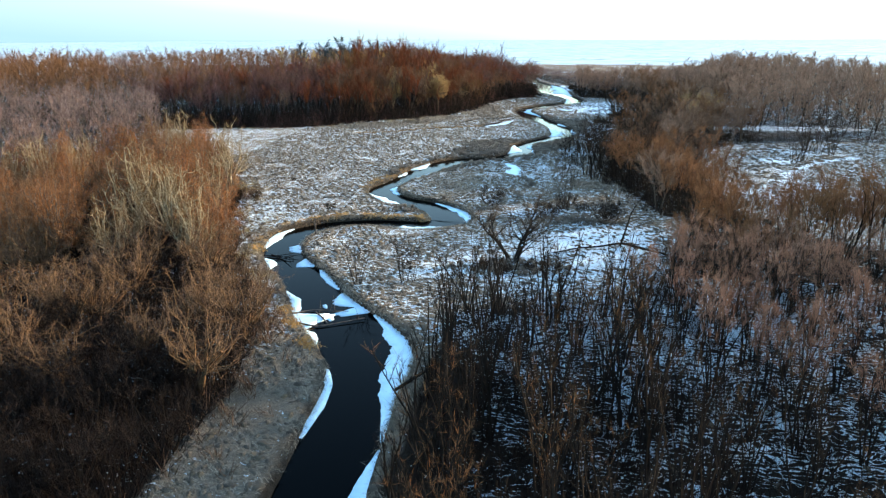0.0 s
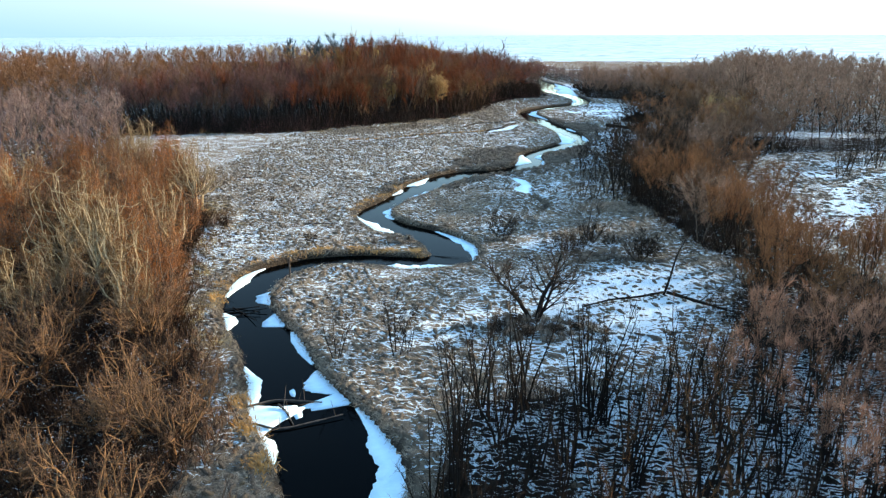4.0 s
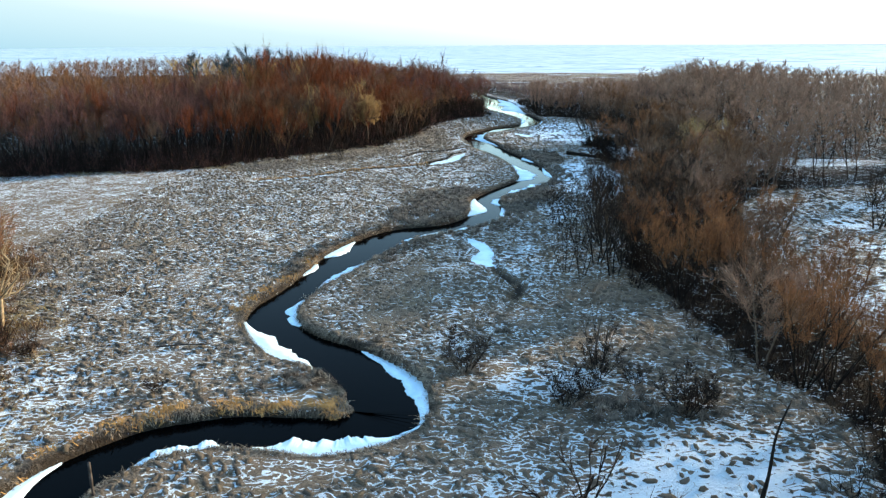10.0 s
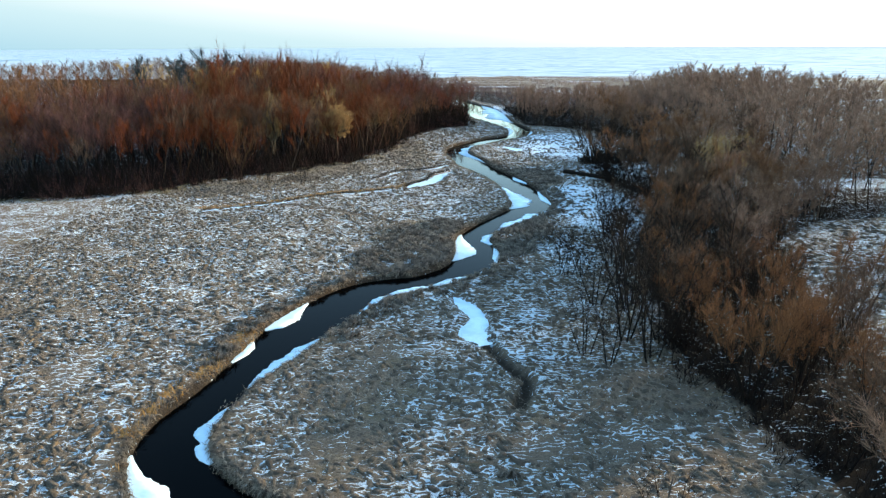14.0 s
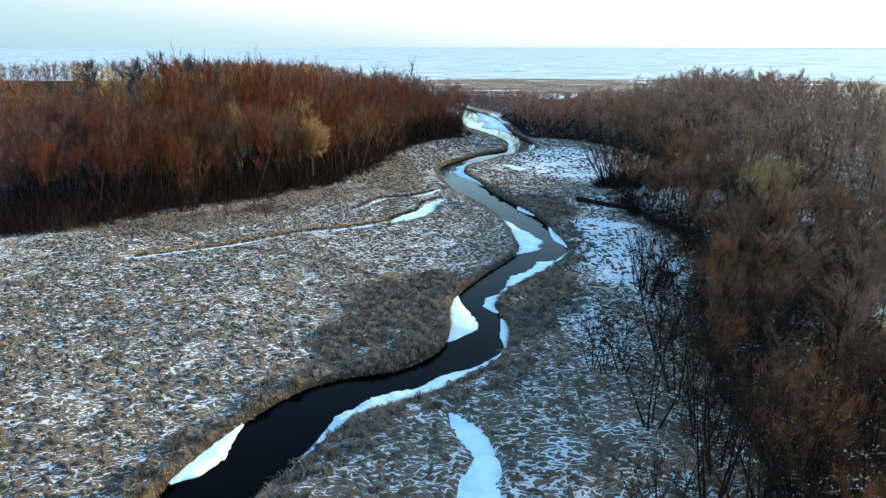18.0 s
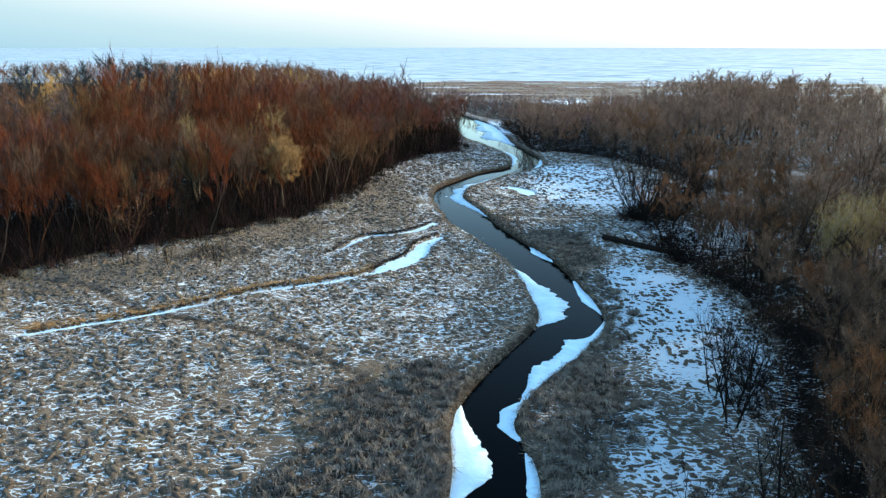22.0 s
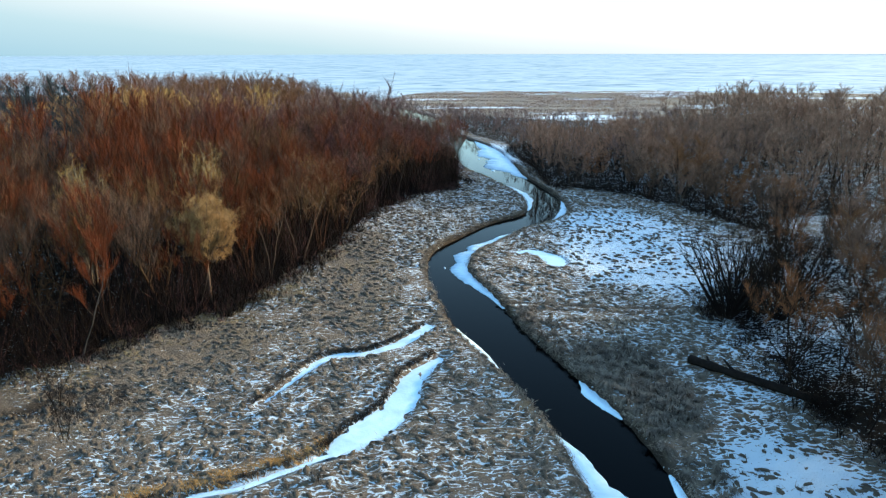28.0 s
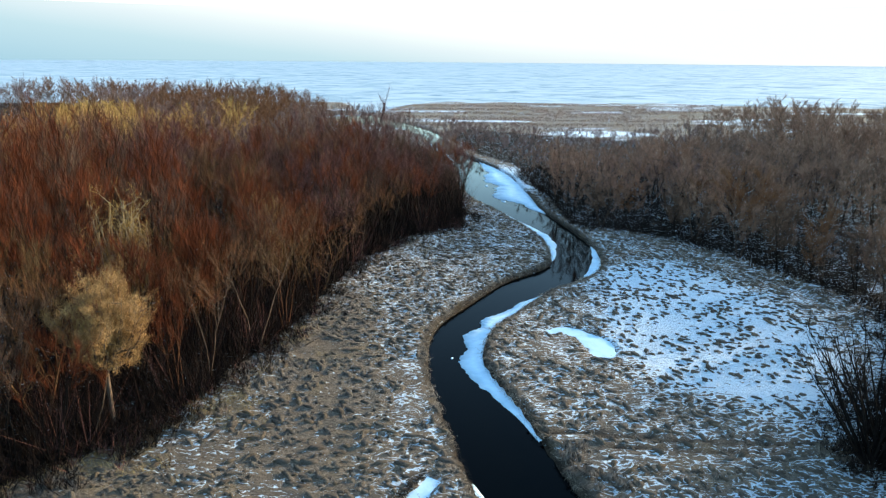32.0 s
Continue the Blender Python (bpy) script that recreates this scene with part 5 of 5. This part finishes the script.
set_out(protos(2, 95, "sapling", "tree", "thin leafless sapling standing in snowy grass", "saplings in the meadow", M_DARK, M_SHADE, **SAPLING),
        [(-16.2, 60.0, 0.95), (-11.9, 61.3, 1.0), (-11.2, 61.9, 0.8), (9.6, 118.2, 1.7), (11.2, 121.4, 1.8), (8.9, 126.6, 1.5), (12.2, 131.0, 1.8), (10.6, 114.2, 1.7), (13.2, 138.2, 1.8), (11.8, 125.4, 1.9), (12.6, 117.6, 1.8), (7.6, 134.4, 1.15), (5.7, 115.4, 1.3), (7.2, 113.6, 1.2), (6.7, 134.9, 1.1), (8.9, 134.3, 1.1), (16.3, 151.6, 1.5), (15.6, 153.2, 1.4), (18.7, 154.2, 1.4),
         (15.2, 149.1, 1.5), (22.4, 186.8, 1.2), (24.0, 189.4, 1.2), (-42.2, 184.7, 0.8), (-37.1, 184.9, 0.75), (-31, 184.2, 0.7), (-48, 187, 0.8), (-34, 189, 0.8), (4.9, 92.4, 1.0), (48.7, 133.0, 1.5), (50.4, 134.6, 1.3), (57.2, 144.0, 1.6), (59.0, 142.6, 1.4), (55.5, 146.0, 1.5), (62.0, 150.0, 1.6)], 3)
set_out(protos(2, 97, "willow_clump", "tree", "many-stemmed leafless willow fanning out beside the snow", "willows by the snowfield", M_DARK, M_SHADE, **WILLOW), [(25.0, 205.6, 1.25), (27.4, 208.6, 1.15), (29.8, 204.8, 1.15), (32.4, 208.0, 1.0)], 4)
set_out(protos(1, 99, "yellow_willow", "tree", "leafless willow with a round ochre-yellow crown before red alders", "", M_BARK, M_OCHRE,
               **dict(SPREAD, height=11.8, stems=1, width=8.2, clumps=56, per=560, twig_len=0.5, twig_w=0.011, fork=0.52, low=0.68)), [(-28.9, 211.0, 1.0)], 5)
set_out(protos(2, 101, "pale_poplar", "tree", "tall leafless poplar with pale yellowish limbs above red alders", "pale poplars in the alder wood", M_PALE, M_GOLD, **dict(SPREAD, height=13.5, stems=3, width=8.5, clumps=36, per=120, twig_len=0.9, radius=0.24, twig_w=0.012, low=0.4)), [(-44, 217, 1.1), (-34, 226, 1.1), (-24.5, 243, 0.9), (-60, 231, 1.2), (38, 178, 0.75), (42, 181, 0.72), (46, 184, 0.7)], 6)
set_out(protos(2, 103, "birch_tree", "tree", "bare tree with white branching limbs at the wood's edge", "pale trees at the wood's edge", M_BARK, M_RED, **dict(ALDER, stems=1, first=0.4, height=11)), [(-36.2, 197.6, 1.0), (-50, 194, 1.0), (-56, 183, 0.9), (-29.5, 209, 0.8), (-45, 193.5, 0.9)], 7)


# ---- fallen wood ----
def pipe(p, radii, sides):
    """One closed skin round a bent line."""
    t = np.gradient(p, axis=0)
    u, w = perps(t / np.linalg.norm(t, axis=1, keepdims=True))
    a = np.arange(sides) * 2 * math.pi / sides
    V = (p[:, None] + radii[:, None, None] * (np.cos(a)[None, :, None] * u[:, None] + np.sin(a)[None, :, None] * w[:, None])).reshape(-1, 3)
    F = []
    for i in range(len(p) - 1):
        for j in range(sides):
            k = (j + 1) % sides
            b, c = i * sides, (i + 1) * sides
            F += [(b + j, b + k, c + k), (b + j, c + k, c + j)]
    e = (len(p) - 1) * sides
    for j in range(1, sides - 1):
        F += [(0, j + 1, j), (e, e + j, e + j + 1)]
    return V, np.array(F)


def log(name, label, category, pts, r0, r1, mat, twigs=0, seed=0):
    """A lying or leaning trunk along a few points, with broken side limbs."""
    rng = np.random.default_rng(seed)
    p = spline(np.array(pts, float), 4)
    n = len(p) - 1
    radii = (r0 + (r1 - r0) * np.arange(n + 1) / n) * rng.uniform(0.85, 1.15, n + 1)
    top = tagged(new(name), label, category)
    body = part("trunk", mesh_of("trunk", *pipe(p, radii, 9), mat), top)
    for k in range(twigs):
        i = rng.integers(1, n)
        d = rng.normal(0, 1, 3)
        d[2] = abs(d[2])
        q = p[i] + d / np.linalg.norm(d) * rng.uniform(0.5, 1.6)
        part("limb", mesh_of("limb", *tubes([(*p[i], *q, r1 * 0.7, r1 * 0.2)], 4), mat), body)


log("fallen_tree", "dark fallen trunk lying across patchy snow", "fallen tree", [(2.8, 72.1, 0.15), (5.5, 73.9, 0.22), (8, 74.8, 0.25), (10.4, 76.1, 0.3)], 0.06, 0.13, M_DARK, 3, 1)
log("fallen_tree", "thick dark fallen trunk beside a leaning snag", "fallen tree", [(10.7, 76.0, 0.35), (12.6, 74.6, 0.28), (15.2, 72.6, 0.2)], 0.17, 0.11, M_DARK, 4, 2)
log("dead_snag", "leaning dead trunk broken off above the snow", "dead tree", [(10.5, 76.3, -0.1), (11.1, 77.0, 1.6), (11.8, 78.2, 3.4), (12.9, 79.3, 4.9)], 0.13, 0.04, M_DARK, 3, 3)
log("fallen_log", "long black fallen log half sunk in snow", "log", [(17.3, 195.3, 0.25), (20, 192.2, 0.3), (24.5, 187.6, 0.3)], 0.38, 0.34, M_DARK, 2, 4)
log("fallen_tree", "dark trunk leaning from the alders towards the ice", "fallen tree", [(-8.6, 40.2, 0.1), (-6.5, 42.0, 0.9), (-3.4, 44.6, 1.7)], 0.10, 0.16, M_DARK, 4, 5)
log("dead_snag", "thin dead snag standing among dark bushes", "dead tree", [(4.7, 92.4, -0.1), (4.8, 92.5, 2.2), (5.1, 92.7, 4.6)], 0.09, 0.03, M_DEAD, 3, 6)
for k, (a, b, bow) in enumerate((((-20.6, 52.9), (-15.6, 54.3), 0.9), ((-19.2, 51.2), (-13.8, 53.0), -0.8), ((-18.4, 53.6), (-16.6, 51.4), 0.3))):
    log("drift_branch", "snow-dusted branch of a dam across the river", "branch", [(*a, -0.25), ((a[0] * 2 + b[0]) / 3, (a[1] * 2 + b[1]) / 3 + bow, -0.38), ((a[0] + b[0] * 2) / 3, (a[1] + b[1] * 2) / 3 + bow * 0.6, -0.36), (*b, -0.3)], 0.08, 0.04, M_DEAD, 3, 10 + k)
for k, (a, b) in enumerate((((-30.4, 67.6), (-25.2, 69.2)), ((-29.5, 66.4), (-25.6, 68.6)), ((-28.4, 69.3), (-25.2, 66.6)), ((-29.8, 68.8), (-26.0, 69.6)))):
    log("drift_branch", "snow-dusted branch of a dam across the river", "branch", [(*a, -0.3), ((a[0] + b[0]) / 2, (a[1] + b[1]) / 2 + 0.2, -0.45), (*b, -0.2)], 0.07, 0.035, M_DARK, 1, 20 + k)
log("fallen_branch", "dark dead branch lying on the snowy meadow", "branch", [(-30.3, 95.1, 0.22), (-28.4, 95.5, 0.26), (-26.0, 95.8, 0.2)], 0.08, 0.05, M_DEAD, 2, 30)
log("fallen_branch", "dark dead branch lying on the snowy meadow", "branch", [(-49.6, 121.7, 0.2), (-47.6, 122.4, 0.2)], 0.08, 0.05, M_DEAD, 2, 31)
log("wooden_post", "weathered grey wooden post at the river bank", "post", [(-25.6, 76.6, -0.5), (-25.6, 76.6, 0.8), (-25.55, 76.62, 2.1)], 0.09, 0.08, M_DEAD)


# ---- undergrowth of the woods ----
def thicket(label, poly, box, n, seed, mat, deep, tall=2.2):
    """Thin upright stems and brush too many to count on the floor of a wood, thickest near its edge."""
    rng = np.random.default_rng(seed)
    x, y = rng.uniform(box[0], box[2], n), rng.uniform(box[1], box[3], n)
    ok = inside(x, y, poly) & in_woods(x, y) & (away(x, y, RIVER) > 1.5)
    x, y = x[ok], y[ok]
    ok = depth_in(x, y, poly) < deep * rng.uniform(0.3, 1, len(x))
    x, y = x[ok], y[ok]
    m = len(x)
    k = 9
    p = np.stack([np.repeat(x, k) + rng.normal(0, 0.3, m * k), np.repeat(y, k) + rng.normal(0, 0.3, m * k), np.full(m * k, -0.15)], 1)
    d = np.stack([rng.normal(0, 0.45, m * k), rng.normal(0, 0.45, m * k), rng.uniform(0.6, 1.5, m * k)], 1) * np.repeat(rng.uniform(0.7, tall, m), k)[:, None]
    tagged(new("undergrowth", mesh_of("undergrowth", *slivers(p, d, 0.022, rng), mat)), label, "undergrowth", kind="stuff")


# the near-black brush stands in for deep shade under the crowns
thicket("dense leafless undergrowth, near-black for the shade beneath the alder wood", WOOD_FAR_WEST, (-100, 168, 2, 320), 30000, 1, M_SHADE, 22, 4.6)
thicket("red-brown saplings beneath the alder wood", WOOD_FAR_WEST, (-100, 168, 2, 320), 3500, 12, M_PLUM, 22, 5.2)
thicket("near-black leaning stems for the shade along the front of the alder wood", WOOD_FAR_WEST, (-70, 186, 0, 300), 9000, 13, M_SHADE, 11, 5.4)
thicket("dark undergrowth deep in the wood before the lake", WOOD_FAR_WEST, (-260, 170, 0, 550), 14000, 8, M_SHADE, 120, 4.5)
thicket("leafless undergrowth, near-black for the shade beneath the wood by the upper river", WOOD_NEAR_WEST, (-75, 14, -15, 125), 24000, 2, M_SHADE, 40, 2.6)
thicket("leafless undergrowth, near-black for the shade beneath the wood east of the river", WOOD_EAST, (-8, 25, 60, 168), 13000, 3, M_SHADE, 34, 2.6)
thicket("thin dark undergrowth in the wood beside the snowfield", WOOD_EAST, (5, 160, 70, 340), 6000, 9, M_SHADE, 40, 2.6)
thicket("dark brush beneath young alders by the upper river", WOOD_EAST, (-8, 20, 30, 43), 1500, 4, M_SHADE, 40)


def edge_brush(label, poly, lo, hi, per, seed, mat):
    """Knee-high to head-high brush along a wood's edge, thinning out onto the meadow."""
    rng = np.random.default_rng(seed)
    p = spline(np.array([(x, y, 0.0) for x, y in poly[lo:hi]], float), 10)
    n = int(per * np.hypot(*np.diff(p[:, :2], axis=0).T).sum())
    k = rng.uniform(0, len(p) - 1, n)
    c = np.stack([np.interp(k, np.arange(len(p)), p[:, j]) for j in range(2)], 1)
    off = rng.normal(0, 1, (n, 2)) * 1.5
    x, y = c[:, 0] + off[:, 0], c[:, 1] + off[:, 1]
    ok = (away(x, y, RIVER) > 1.2) & (np.array([noise.noise((a * 0.3, b * 0.3, 8.0)) for a, b in zip(x, y)]) > -0.25)
    x, y = np.repeat(x[ok], 10), np.repeat(y[ok], 10)
    m = len(x)
    q = np.stack([x + rng.normal(0, 0.25, m), y + rng.normal(0, 0.25, m), np.full(m, -0.12)], 1)
    d = np.stack([rng.normal(0, 0.5, m), rng.normal(0, 0.5, m), rng.uniform(0.4, 1.3, m)], 1) * np.repeat(rng.uniform(0.5, 1.5, m // 10), 10)[:, None]
    tagged(new("undergrowth", mesh_of("undergrowth", *slivers(q, d, 0.03, rng), mat)), label, "undergrowth", kind="stuff")


# near-black again: shade at the alder wood's foot is put into this brush
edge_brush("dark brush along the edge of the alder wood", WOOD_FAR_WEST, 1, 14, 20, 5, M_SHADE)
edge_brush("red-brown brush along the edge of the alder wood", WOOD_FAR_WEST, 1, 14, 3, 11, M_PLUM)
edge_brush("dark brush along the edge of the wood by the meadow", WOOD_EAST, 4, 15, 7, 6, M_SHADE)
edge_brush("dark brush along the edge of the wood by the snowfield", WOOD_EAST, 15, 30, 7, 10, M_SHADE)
edge_brush("brown brush along the edge of the upper wood", WOOD_NEAR_WEST, 0, 13, 7, 7, M_UMBER)
